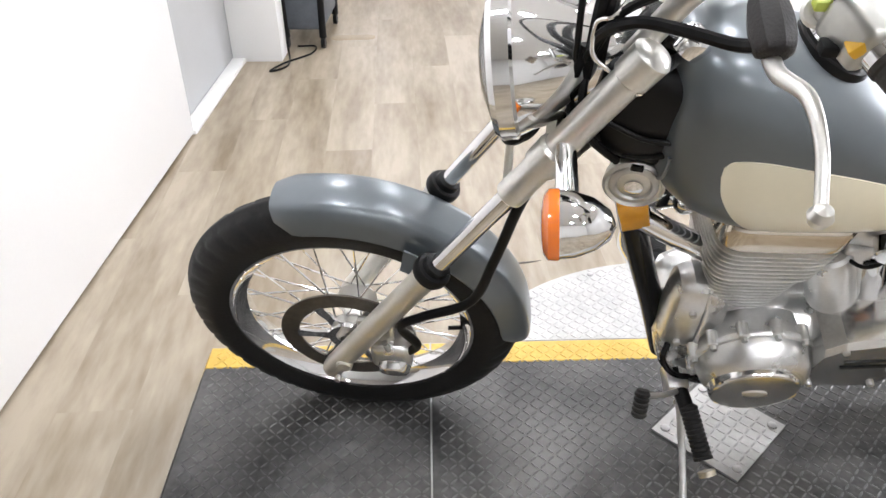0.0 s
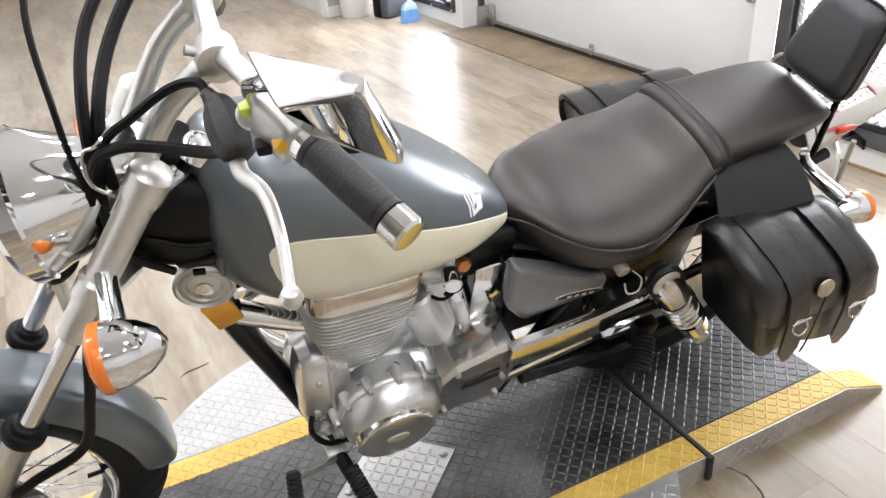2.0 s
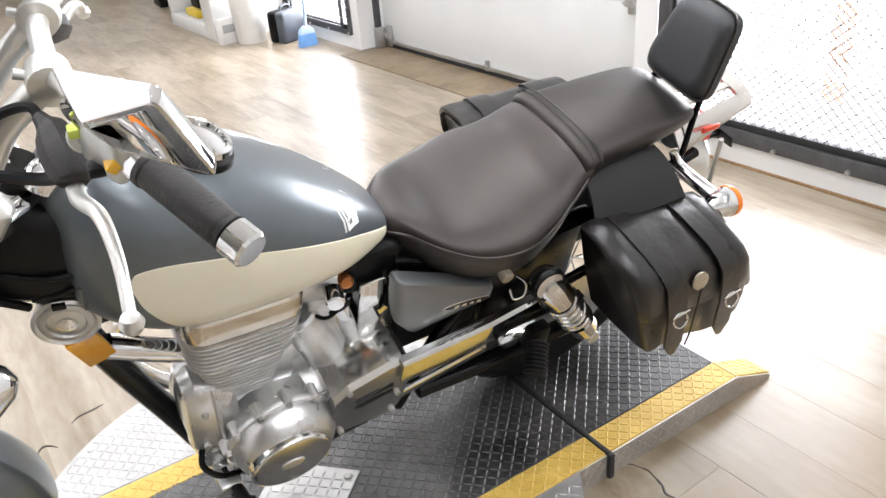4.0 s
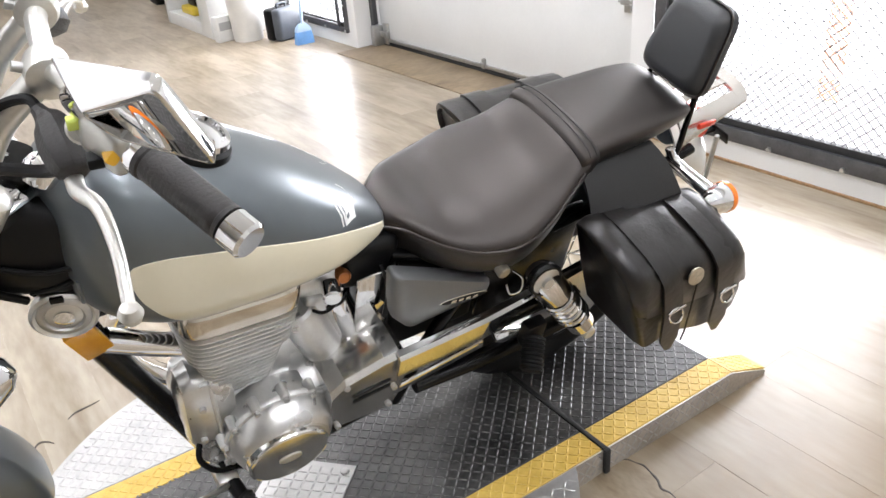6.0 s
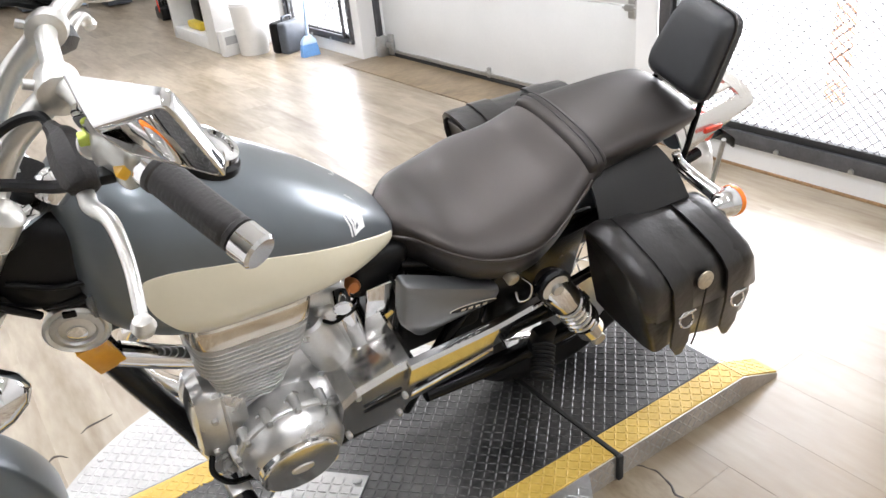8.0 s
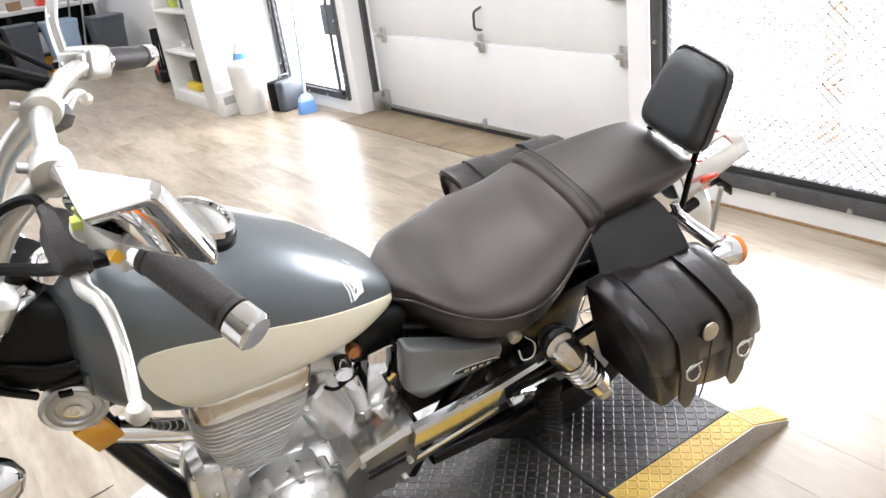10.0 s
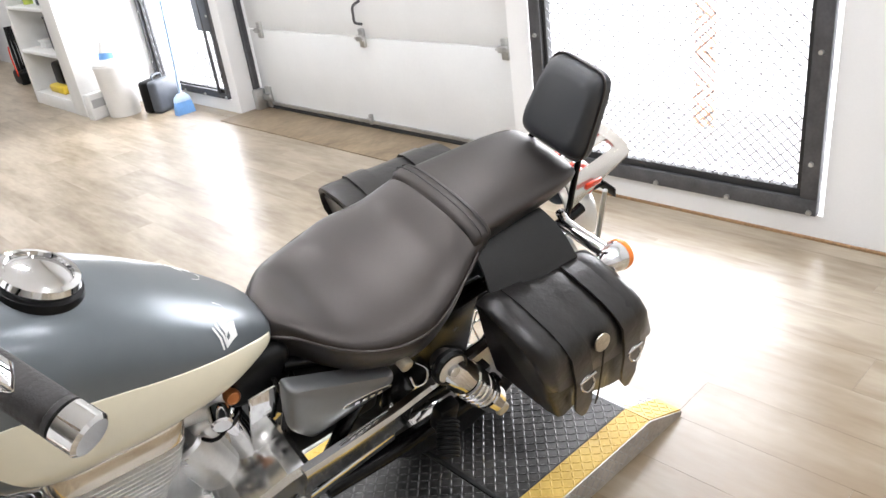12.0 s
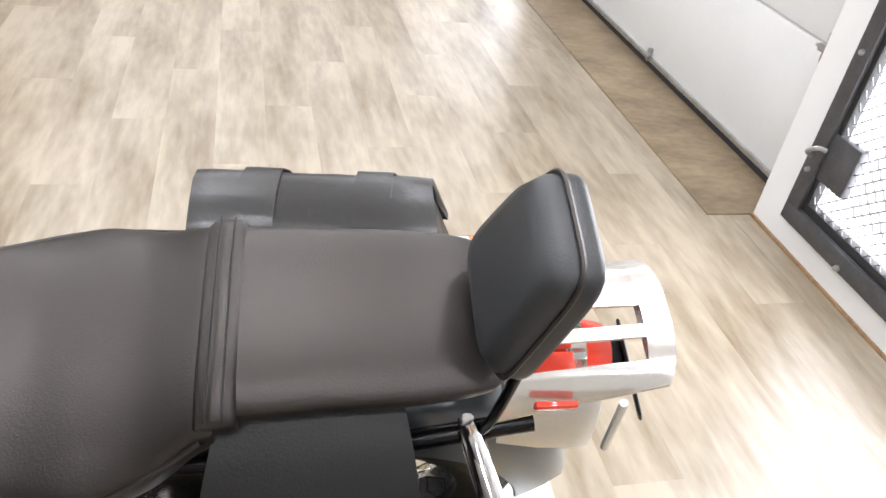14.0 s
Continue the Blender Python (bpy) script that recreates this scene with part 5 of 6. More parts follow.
# left covers: a bossed case with a bolted flange, the round generator cover proud of it
gc = Vector((0.731, -0.138, 0.392))
axis = Vector((-0.02, -1, -0.07)).normalized()
gm = frame_of(gc, gc + axis)
cm = frame_of(gc + Vector((0.006, 0.0, 0.004)), gc + Vector((0.006, 0.0, 0.004)) + axis)
gen = part("generator_cover", lathe([(0.078, -0.03), (0.079, 0.030), (0.078, 0.0535), (0.0765, 0.0568), (0.0745, 0.0582), (0.0730, 0.0572), (0.0720, 0.0582), (0.03, 0.0592), (0.001, 0.0594)], gm, 64), M_POLISH, eng, "round polished generator cover", 20)
part("cover_badge", loft([[gm @ Vector((0.022 * math.cos(t) * k, 0.0125 * math.sin(t) * k, h)) for t in (2 * math.pi * j / 28 for j in range(28))] for k, h in ((1, 0.0585), (1, 0.0612), (0.84, 0.0616))]), M_SATIN, gen, "oval maker's plate without lettering")
part("case_cover", lathe([(0.098, -0.06), (0.101, -0.012), (0.100, 0.004), (0.0965, 0.018), (0.0915, 0.030), (0.0865, 0.038), (0.0815, 0.043), (0.078, 0.046)], cm, 64), M_ENGINE, eng, "satin alloy crankcase cover")
part("case_flange", lathe([(0.103, -0.014), (0.107, -0.012), (0.108, -0.006), (0.106, -0.002), (0.101, -0.001)], cm, 64), M_FIN, eng, "cast flange round the cover")
for q in range(10):
    aa = radians(25 + 30 * q)
    p0 = cm @ Vector((0.106 * math.cos(aa), 0.106 * math.sin(aa), -0.03))
    boss = part("bolt_boss", cyl(p0, p0 + axis * 0.030, 0.0105, 0.0090, 14, 0.002), M_ENGINE, eng)
    part("cover_bolt", cyl(p0 + axis * 0.030, p0 + axis * 0.037, 0.0062, 0.0056, 6), M_GALV, boss)
# upper web of the case: ribs running back to the sprocket cover
part("case_shoulder", loft([[Vector(p) for p in ((x, -0.05, z0), (x, -0.112, z0 + 0.004), (x, -0.128, z0 + 0.014), (x, -0.126, z1 - 0.022), (x, -0.108, z1 - 0.006), (x, -0.05, z1))] for x, z0, z1 in ((0.690, 0.38, 0.448), (0.74, 0.38, 0.468), (0.80, 0.38, 0.486), (0.86, 0.37, 0.492), (0.90, 0.37, 0.490))]), M_ENGINE, eng)
for k, (x0, z0, x1, z1) in enumerate(((0.668, 0.440, 0.800, 0.476), (0.690, 0.428, 0.838, 0.458))):
    part("case_rib", tube([(x0, -0.108, z0), ((x0 + x1) / 2, -0.124, (z0 + z1) / 2 + 0.006), (x1, -0.128, z1)], 0.0055, 8), M_ENGINE, eng)
for x, z in ((0.722, 0.458), (0.790, 0.472), (0.838, 0.446)):
    part("cover_bolt", cyl((x, -0.118, z), (x, -0.139, z - 0.002), 0.0085, 0.0075, 12, 0.0015), M_GALV, eng)
spc = part("sprocket_cover", loft([[Vector(p) for p in ((x, -0.085, z0), (x, -0.152, z0 + 0.004), (x, -0.163, z0 + 0.012), (x, -0.177, z1 - 0.014), (x, -0.168, z1 - 0.002), (x, -0.110, z1 + 0.006), (x, -0.060, z1 + 0.010))] for x, z0, z1 in ((0.822, 0.368, 0.496), (0.85, 0.346, 0.520), (0.93, 0.338, 0.540), (0.962, 0.344, 0.542), (0.977, 0.374, 0.528), (0.981, 0.40, 0.490))]), M_POLISH, eng, "alloy sprocket cover with two slots", 9)
for z in (0.456, 0.434):
    part("slot", box((0.868, -0.1785 + (0.49 - z) * 0.09, z), (0.950, -0.165, z + 0.009), 0.003, m=Matrix.Translation((0.91, 0, 0.44)) @ Matrix.Rotation(radians(-5), 4, "Y") @ Matrix.Translation((-0.91, 0, -0.44))), M_BLACK, spc, "dark slot")
for x, z in ((0.852, 0.500), (0.842, 0.362), (0.960, 0.425), (0.955, 0.362)):
    part("cover_bolt", cyl((x, -0.160, z), (x, -0.181 + (0.5 - z) * 0.08, z), 0.0070, 0.0060, 10, 0.001), M_GALV, eng)
# castings before the cylinder foot
part("timing_case", loft([oval(x, -0.055, z0, z1, w, 0.62, 24) for x, z0, z1, w in ((0.578, 0.44, 0.52, 0.024), (0.585, 0.37, 0.555, 0.038), (0.605, 0.33, 0.568, 0.046), (0.635, 0.33, 0.558, 0.050), (0.670, 0.33, 0.525, 0.048))]), M_ENGINE, eng, "rounded alloy timing case")
part("timing_rim", tube([(0.640, -0.106, 0.36), (0.634, -0.107, 0.44), (0.632, -0.104, 0.50), (0.632, -0.088, 0.545), (0.634, -0.055, 0.564)], 0.0045, 8), M_ENGINE, eng)
for x, y, z in ((0.606, -0.098, 0.405), (0.612, -0.098, 0.50), (0.655, -0.108, 0.345), (0.660, -0.108, 0.425)):
    part("cover_bolt", cyl((x, y + 0.010, z), (x - 0.002, y - 0.010, z + 0.002), 0.0075, 0.0062, 10, 0.001), M_GALV, eng)
part("oil_line", tube([(0.600, -0.085, 0.39), (0.588, -0.11, 0.36), (0.612, -0.125, 0.325), (0.655, -0.12, 0.30)], 0.006, 8), M_BLACK, eng)
# polished pieces behind the cylinder
part("starter_motor", cyl((0.800, -0.060, 0.640), (0.852, -0.072, 0.512), 0.040, 0.041, 28, 0.006), M_ENGINE, eng, "satin alloy starter motor")
part("breather_tube", cyl((0.868, -0.055, 0.655), (0.906, -0.068, 0.530), 0.031, 0.033, 24, 0.005), M_CHROME, eng, "chrome breather tube")
part("hose_clip", lathe([(0.0335, 0.0), (0.036, 0.002), (0.036, 0.010), (0.0335, 0.012)], frame_of((0.872, -0.056, 0.640), (0.906, -0.068, 0.530)), 24, True), M_BLACK, eng)
carb = part("carburettor", cyl((0.80, -0.04, 0.685), (0.88, -0.05, 0.675), 0.034, seg=24, bevel=0.005), M_ENGINE, bike, "alloy carburettor")
part("float_bowl", box((0.815, -0.085, 0.61), (0.875, -0.02, 0.665), 0.010, 3), M_ENGINE, carb)
part("fuel_tap", cyl((0.855, -0.09, 0.70), (0.845, -0.125, 0.70), 0.017, seg=18, bevel=0.003), M_CHROME, carb)
part("copper_plug", lathe([(0.017, 0.0), (0.017, 0.022), (0.014, 0.026), (0.0115, 0.0235), (0.001, 0.0235)], frame_of((0.886, -0.070, 0.694), (0.883, -0.110, 0.704)) @ Matrix.Scale(0.78, 4), 24), M_COPPER, carb, "copper-coloured round plug")
part("plug_wire", tube([(0.875, -0.09, 0.69), (0.855, -0.115, 0.675), (0.835, -0.11, 0.655), (0.82, -0.08, 0.64)], 0.0035, 6), M_PLASTIC, carb)
part("wire", tube([(0.955, -0.09, 0.70), (0.962, -0.112, 0.655), (0.957, -0.116, 0.59)], [0.004, 0.0045, 0.006], 8), M_PLASTIC, bike, "black wire")
part("chrome_plate", box((0.905, -0.100, 0.545), (0.975, -0.092, 0.690), 0.004), M_CHROME, bike)
for sy in (-1, 1):
    part("inner_panel", box((1.19, min(0.090 * sy, 0.102 * sy), 0.44), (1.42, max(0.090 * sy, 0.102 * sy), 0.685), 0.004), M_BLACK, bike, "black inner side panel")
part("airbox", box((0.885, -0.082, 0.645), (1.00, 0.082, 0.745), 0.02, 3), M_PLASTIC, bike, "black airbox under the seat nose")
part("airbox_foot", box((0.955, -0.075, 0.43), (1.01, 0.075, 0.66), 0.01, 2), M_PLASTIC, bike, "black airbox neck")
part("battery_box", box((0.99, -0.085, 0.42), (1.20, 0.085, 0.64), 0.02, 3), M_RUBBER, bike, "black battery box")
for pts in ([(0.62, 0.03, 0.66), (0.56, 0.05, 0.64), (0.53, 0.09, 0.55), (0.55, 0.12, 0.40), (0.66, 0.135, 0.27), (0.90, 0.145, 0.24), (1.15, 0.155, 0.25)],):
    part("exhaust_header", tube(pts, 0.022, 16), M_CHROME, bike, "chrome exhaust pipe")
part("muffler", lathe([(0.02, 0.0), (0.035, 0.02), (0.043, 0.06), (0.045, 0.60), (0.038, 0.64), (0.03, 0.645)], frame_of((1.10, 0.16, 0.25), (1.85, 0.18, 0.30)), 28), M_CHROME, bike, "chrome muffler")
part("header_clamp", lathe([(0.030, -0.01), (0.034, 0.0), (0.034, 0.02), (0.028, 0.03)], frame_of((0.60, 0.04, 0.655), (0.55, 0.055, 0.63)), 24), M_CHROME, bike)
part("head_stay", tube([(0.50, -0.025, 0.675), (0.555, -0.032, 0.642), (0.62, -0.034, 0.600)], 0.021, 16), M_CHROME, bike, "chrome oil pipe")

# side cover with its slim oval badge
rim = []
corners = [Vector((x, 0, z)) for x, z in ((0.952, 0.722), (1.178, 0.604), (1.174, 0.574), (0.994, 0.558), (0.958, 0.606))]
for q, v in enumerate(corners):
    va, vb = corners[q - 1] - v, corners[(q + 1) % 5] - v
    p0, p1 = v + va.normalized() * 0.014, v + vb.normalized() * 0.014
    rim += [p0 * (1 - s) ** 2 + v * 2 * s * (1 - s) + p1 * s * s for s in (0, 0.2, 0.4, 0.6, 0.8, 1)]
hub = Vector((1.043, 0, 0.622))
sc = part("side_cover", loft([[hub + (p - hub) * k * 1.02 + Vector((0, y - 0.019, 0)) for p in rim] for y, k in ((-0.092, 0.97), (-0.112, 1.0), (-0.116, 0.99), (-0.122, 0.965), (-0.1265, 0.92), (-0.1300, 0.75), (-0.1310, 0.4))]), M_COVER, bike, "silver-grey side cover with a slim oval badge", 40)
slope = Matrix.Translation((1.108, -0.0190, 0.598)) @ Matrix.Rotation(radians(9), 4, "Y")
part("badge", loft([[slope @ Vector((0.056 * math.cos(t) * k, y, 0.0088 * math.sin(t) * kz)) for t in (2 * math.pi * j / 32 for j in range(32))] for k, kz, y in ((1.0, 1.0, -0.118), (1.0, 1.0, -0.1330), (0.96, 0.76, -0.1338))]), M_CHROME, sc, "chrome oval badge")
part("badge_field", loft([[slope @ Vector((0.053 * math.cos(t), y, 0.0066 * math.sin(t))) for t in (2 * math.pi * j / 24 for j in range(24))] for y in (-0.1330, -0.1345)]), M_PLASTIC, sc)
for bx in (-0.026, -0.009, 0.008, 0.025):
    part("badge_mark", box((bx - 0.0055, -0.1356, -0.0034), (bx + 0.0055, -0.1342, 0.0034), 0.0, m=slope), M_CHROME, sc)
part("seat_lock", cyl((1.170, -0.160, 0.665), (1.170, -0.180, 0.663), 0.013, seg=20, bevel=0.002), M_BRASS, bike, "round brass-coloured seat lock")
part("helmet_hook", tube([(1.188, -0.180, 0.664), (1.204, -0.192, 0.648), (1.200, -0.200, 0.623), (1.180, -0.196, 0.618), (1.172, -0.188, 0.640)], 0.002, 6), M_CHROME, bike)

# foot controls and side stand
for sy in (-1, 1):
    fp = part("foot_peg", lathe([(0.011, 0.0)] + [q for k in range(11) for q in ((0.0155, 0.004 + 0.0085 * k), (0.0175, 0.006 + 0.0085 * k), (0.0175, 0.010 + 0.0085 * k), (0.0155, 0.012 + 0.0085 * k))] + [(0.018, 0.099), (0.018, 0.104)], frame_of((0.640, 0.172 * sy, 0.290), (0.668, 0.290 * sy, 0.241)), 20), M_RUBBER, bike, "black ribbed rubber foot peg")
    part("peg_end", cyl((0.6655, 0.284 * sy, 0.2435), (0.6680, 0.293 * sy, 0.2395), 0.0165, seg=20), M_BRASS, fp)
    part("peg_bracket", box((0.605, 0.115 * sy - 0.03, 0.262), (0.648, 0.115 * sy + 0.03, 0.305), 0.008, m=I4), M_ENGINE, fp, "alloy peg bracket")
    part("peg_clevis", tube([(0.625, 0.10 * sy, 0.292), (0.640, 0.187 * sy, 0.285)], [0.015, 0.014], 12), M_PLASTIC, fp)
    rp = part("passenger_peg", lathe([(0.012, 0.0)] + [q for k in range(8) for q in ((0.0165, 0.004 + 0.009 * k), (0.019, 0.006 + 0.009 * k), (0.019, 0.010 + 0.009 * k), (0.0165, 0.012 + 0.009 * k))] + [(0.017, 0.078)], frame_of((1.315, 0.172 * sy, 0.385), (1.268, 0.235 * sy, 0.345)) @ Matrix.Diagonal((1.35, 1.35, 1.0, 1.0)), 20), M_RUBBER, bike, "black passenger foot peg")
    part("peg_bracket", box((1.290, 0.155 * sy - 0.02, 0.35), (1.345, 0.155 * sy + 0.012, 0.42), 0.008), M_PLASTIC, rp)
shl = part("shift_lever", tube([(0.62, -0.150, 0.300), (0.575, -0.185, 0.358), (0.526, -0.212, 0.410)], 0.0055, 8), M_GALV, bike, "steel shift lever")
part("shift_peg", lathe([(0.011, 0.0)] + [q for k in range(5) for q in ((0.0115, 0.004 + 0.009 * k), (0.0135, 0.006 + 0.009 * k), (0.0135, 0.010 + 0.009 * k), (0.0115, 0.012 + 0.009 * k))] + [(0.010, 0.050)], frame_of((0.524, -0.208, 0.428), (0.515, -0.252, 0.385)), 16), M_RUBBER, shl, "black rubber shift peg")
stand = part("side_stand", tube([(0.650, -0.11, 0.225), (0.655, -0.20, 0.160), (0.648, -0.300, 0.125), (0.640, -0.345, 0.112)], [0.008, 0.0075, 0.007, 0.0065], 12), M_GALV, bike, "steel side stand, down")
part("stand_foot", box((0.610, -0.368, 0.108), (0.668, -0.326, 0.116), 0.003, m=Matrix.Translation((0.64, -0.345, 0.112)) @ Matrix.Rotation(radians(-18), 4, "X") @ Matrix.Translation((-0.64, 0.345, -0.112))), M_GALV, stand)
coil = [(0.645 + 0.0075 * math.cos(k * 0.8) + 0.0006 * k, -0.125 - 0.0011 * k, 0.215 + 0.0075 * math.sin(k * 0.8) - 0.0010 * k) for k in range(80)]
part("stand_spring", tube(coil, 0.0018, 5, 160), M_GALV, stand)


# ---- saddlebags, thrown over the tail ----
bags = thing("saddlebags", "pair of black leather saddlebags with buckled straps", "saddlebags", BIKE)


def hung(sy):
    """How a bag hangs: the near one swings out and its foot drags back, the far one lies close."""
    def place(p):
        p = Vector(p)
        if sy < 0:
            return Vector((p.x - 0.003 + 0.18 * (0.68 - p.z), p.y * 1.03, p.z + 0.030 - 0.11 * (p.x - 1.45)))
        return Vector((p.x - 0.022 + 0.06 * (0.68 - p.z), p.y * 0.90, p.z + 0.012 + 0.10 * max(0.0, p.y - 0.20)))
    return place


def hang(bm, sy):
    place = hung(sy)
    for v in bm.verts:
        v.co = place(v.co)
    return bm


for sy in (-1, 1):
    F0, F1 = 1.330, 1.645

    def bag_ring(u, sy=sy):
        """Across the bag at u from its front (0) to its back (1): inner face, bottom, outer face, lid."""
        sk = 0.5 - abs(u - 0.5)
        rnd = min(1.0, (sk / 0.06)) ** 0.5 if sk < 0.06 else 1.0
        x = F0 + (F1 - F0) * u
        pts = []
        for y, z, dx in ((0.165, 0.680, 0.0), (0.165, 0.55, 0.03), (0.170, 0.43, 0.060), (0.21, 0.406, 0.075), (0.30, 0.398, 0.088), (0.322, 0.408, 0.090), (0.328, 0.50, 0.06), (0.330, 0.60, 0.025), (0.326, 0.645, 0.010), (0.305, 0.668, 0.0), (0.26, 0.682, 0.0), (0.20, 0.690, 0.0)):
            yy = 0.25 + (y - 0.25) * (0.93 + 0.07 * rnd)
            zz = 0.56 + (z - 0.56) * (0.965 + 0.035 * rnd)
            sag = 0.006 * math.sin(u * 9.4 + z * 20)
            pts.append(Vector((x + dx, sy * (yy + (sag if 0.3 < y else 0)), zz + (sag * 0.7 if z > 0.69 else 0))))
        return pts

    us = [0, 0.015, 0.04, 0.08] + [0.14 + 0.72 * k / 14 for k in range(15)] + [0.92, 0.96, 0.985, 1.0]
    body = part("bag_body", hang(loft([bag_ring(u) for u in us]), sy), M_BAG, bags, "black leather bag body", 60)
    # lid: a thick flap that follows the top and falls over the outer face
    rows = []
    for k in range(49):
        u = k / 48
        x = F0 - 0.006 + (F1 - F0 + 0.012) * u
        wav = (1.0 if sy < 0 else 0.3) * (0.002 * math.sin(u * 9) + 0.001 * math.sin(u * 23 + 1))
        up_ = []
        dn = []
        droop = 0.05 if (u < 0.06 or u > 0.94) else 0.0
        for y, z, dx in ((0.180, 0.706, 0), (0.21, 0.706, 0), (0.25, 0.701, 0.0), (0.29, 0.692, 0.0), (0.318, 0.679, 0.002), (0.336, 0.655, 0.008), (0.342, 0.605, 0.020), (0.342, 0.560, 0.032 + droop * 0.2)):
            soft = (0.006 if sy < 0 else 0.0004) * abs(math.sin(math.pi * (u - 0.295) / 0.401)) * (1.0 if 0.2 < y < 0.341 else 0.35)
            fall = (0.016 if sy < 0 else 0.001) * (1 - min(1.0, min(u, 1 - u) / 0.10)) ** 2
            up_.append(Vector((x + dx, sy * (y + wav * (y > 0.24) + (soft * 0.6 - fall * 0.5) * (y > 0.3)), z + wav + (soft - fall) * (z > 0.64))))
            dn.append(Vector((x + dx, sy * (y - 0.007 + wav * (y > 0.24) + (soft * 0.6 - fall * 0.5) * (y > 0.3)), z - 0.007 + wav + (soft - fall) * (z > 0.64))))
        rows.append(up_ + dn[::-1])
    lid = part("bag_lid", hang(loft(rows), sy), M_BAG, bags, "black leather lid", 60)
    thick = 0.005 if sy < 0 else 0.0012
    for sx in (1.425, 1.580):
        prof = [(0.182, 0.709, -0.02), (0.22, 0.709, -0.018), (0.26, 0.703, -0.016), (0.300, 0.692, -0.012), (0.326, 0.676, -0.008), (0.342, 0.650, 0.0), (0.347, 0.60, 0.010), (0.348, 0.552, 0.022), (0.345, 0.500, 0.034), (0.342, 0.440, 0.048), (0.340, 0.392, 0.060)]
        ring = [[Vector((sx + dx + w * (1 if k < len(prof) - 1 else 0.25), sy * (y + dy), z + dz)) for w, dy, dz in ((-0.026, 0, 0), (0.026, 0, 0), (0.026, thick, thick * 0.8), (-0.026, thick, thick * 0.8))] for k, (y, z, dx) in enumerate(prof)]
        st = part("strap", hang(loft(ring), sy), M_BAG, bags, "black leather buckle strap", 60)
        part("d_ring", hang(tube([(sx + 0.024 + 0.0195 * math.cos(t), sy * (0.3535 + 0.32 * (0.012 - 0.019 * math.sin(t))), 0.570 - 0.95 * (0.012 - 0.019 * math.sin(t))) for t in [radians(-190 + 20 * q) for q in range(11)] + [radians(10), radians(40), radians(90), radians(140), radians(170)]], 0.0026, 8, 90), sy), M_CHROME, st, "chrome buckle ring")
        part("buckle_bar", hang(tube([(sx + 0.002, sy * 0.354, 0.566), (sx + 0.048, sy * 0.354, 0.578)], 0.0034, 8), sy), M_CHROME, st)
    if sy < 0:
        part("medallion", hang(lathe([(0.022, 0.0), (0.022, 0.003), (0.017, 0.005), (0.006, 0.0065), (0.001, 0.0068)], frame_of((1.492, sy * 0.342, 0.650), (1.492, sy * 0.42, 0.664)), 28), sy), M_BRASS, lid, "round dull brass medallion")
        part("medallion_lace", hang(tube([(1.493, sy * 0.350, 0.632), (1.499, sy * 0.352, 0.56), (1.510, sy * 0.350, 0.47), (1.512, sy * 0.348, 0.425)], 0.002, 6), sy), M_BAG, lid)
    # yoke panel from under the pillion seat down to the lid
    yk = []
    for k in range(9):
        u = k / 8
        x0, x1 = 1.366 - 0.021 * u, 1.555 + 0.022 * u
        y, z = 0.100 + (0.100 if sy < 0 else 0.070) * u, 0.800 - (0.066 if sy < 0 else 0.085) * u + 0.012 * math.sin(u * 3.1)
        yk.append([Vector((x, sy * y, z + dz)) for x, dz in ((x0, 0), (x1, 0), (x1, -0.006), (x0, -0.006))])
    yoke = part("yoke_panel", loft(yk), M_YOKE, bags, "matt black leather yoke panel")
    part("yoke_stud", lathe([(0.004, 0.0), (0.003, 0.002)], frame_of((1.502, sy * 0.118, 0.783), (1.502, sy * 0.14, 0.85)), 10), M_SEAL, yoke)


# ---- things along the walls ----
# dark rolling cart with its cord beside the partition
cart = thing("utility_cart", "black plastic rolling utility cart beside the partition", "utility cart", pose(-0.345, 3.06, 0, 0, 0, -5) @ Matrix.Scale(0.95, 4))
part("lower_tray", box((-0.12, -0.22, 0.10), (0.10, 0.24, 0.34), 0.02, 3), M_NAVYGREY, cart)
part("upper_tray", box((-0.13, -0.23, 0.62), (0.11, 0.25, 0.74), 0.02, 3), M_PLASTIC, cart)
for cx, cy in ((-0.11, -0.21), (0.09, -0.21), (-0.11, 0.23), (0.09, 0.23)):
    part("post", tube([(cx, cy, 0.06), (cx * 1.04, cy, 0.35), (cx, cy, 0.66)], 0.020, 10), M_PLASTIC, cart)
    part("caster", cyl((cx - 0.012, cy, 0.03), (cx + 0.012, cy, 0.03), 0.03, seg=16, bevel=0.004), M_PLASTIC, cart)
part("bag_liner", loft([[Vector((-0.01 + p.y, p.z, z)) for p in oval(0, 0, -hw2, hw2, hw, 0.8, 20)] for z, hw, hw2 in ((0.345, 0.085, 0.19), (0.45, 0.08, 0.17), (0.52, 0.05, 0.12))]), M_BLACK, cart, "black bag in the cart")
part("power_cord", tube([(-0.475, 2.849, 0.12), (-0.455, 2.803, 0.012), (-0.435, 2.589, 0.006), (-0.515, 2.515, 0.006), (-0.455, 2.627, 0.006), (-0.335, 2.756, 0.006), (-0.325, 2.868, 0.006), (-0.415, 2.858, 0.012)], 0.005, 8), M_PLASTIC, cart, "thin black power cord lying on the floor").matrix_parent_inverse = cart.matrix_basis.inverted()
tagged(link("floor_stain", loft([[(-0.13 + 0.12 * math.cos(t) * k, 3.01 + 0.05 * math.sin(t) * k + 0.01 * math.sin(3 * t), z) for t in (2 * math.pi * j / 24 for j in range(24))] for k, z in ((1.0, 0.0005), (0.94, 0.0022))]), M_SUBFLOOR), "dark worn patch in the floor", "stain", kind="structure")
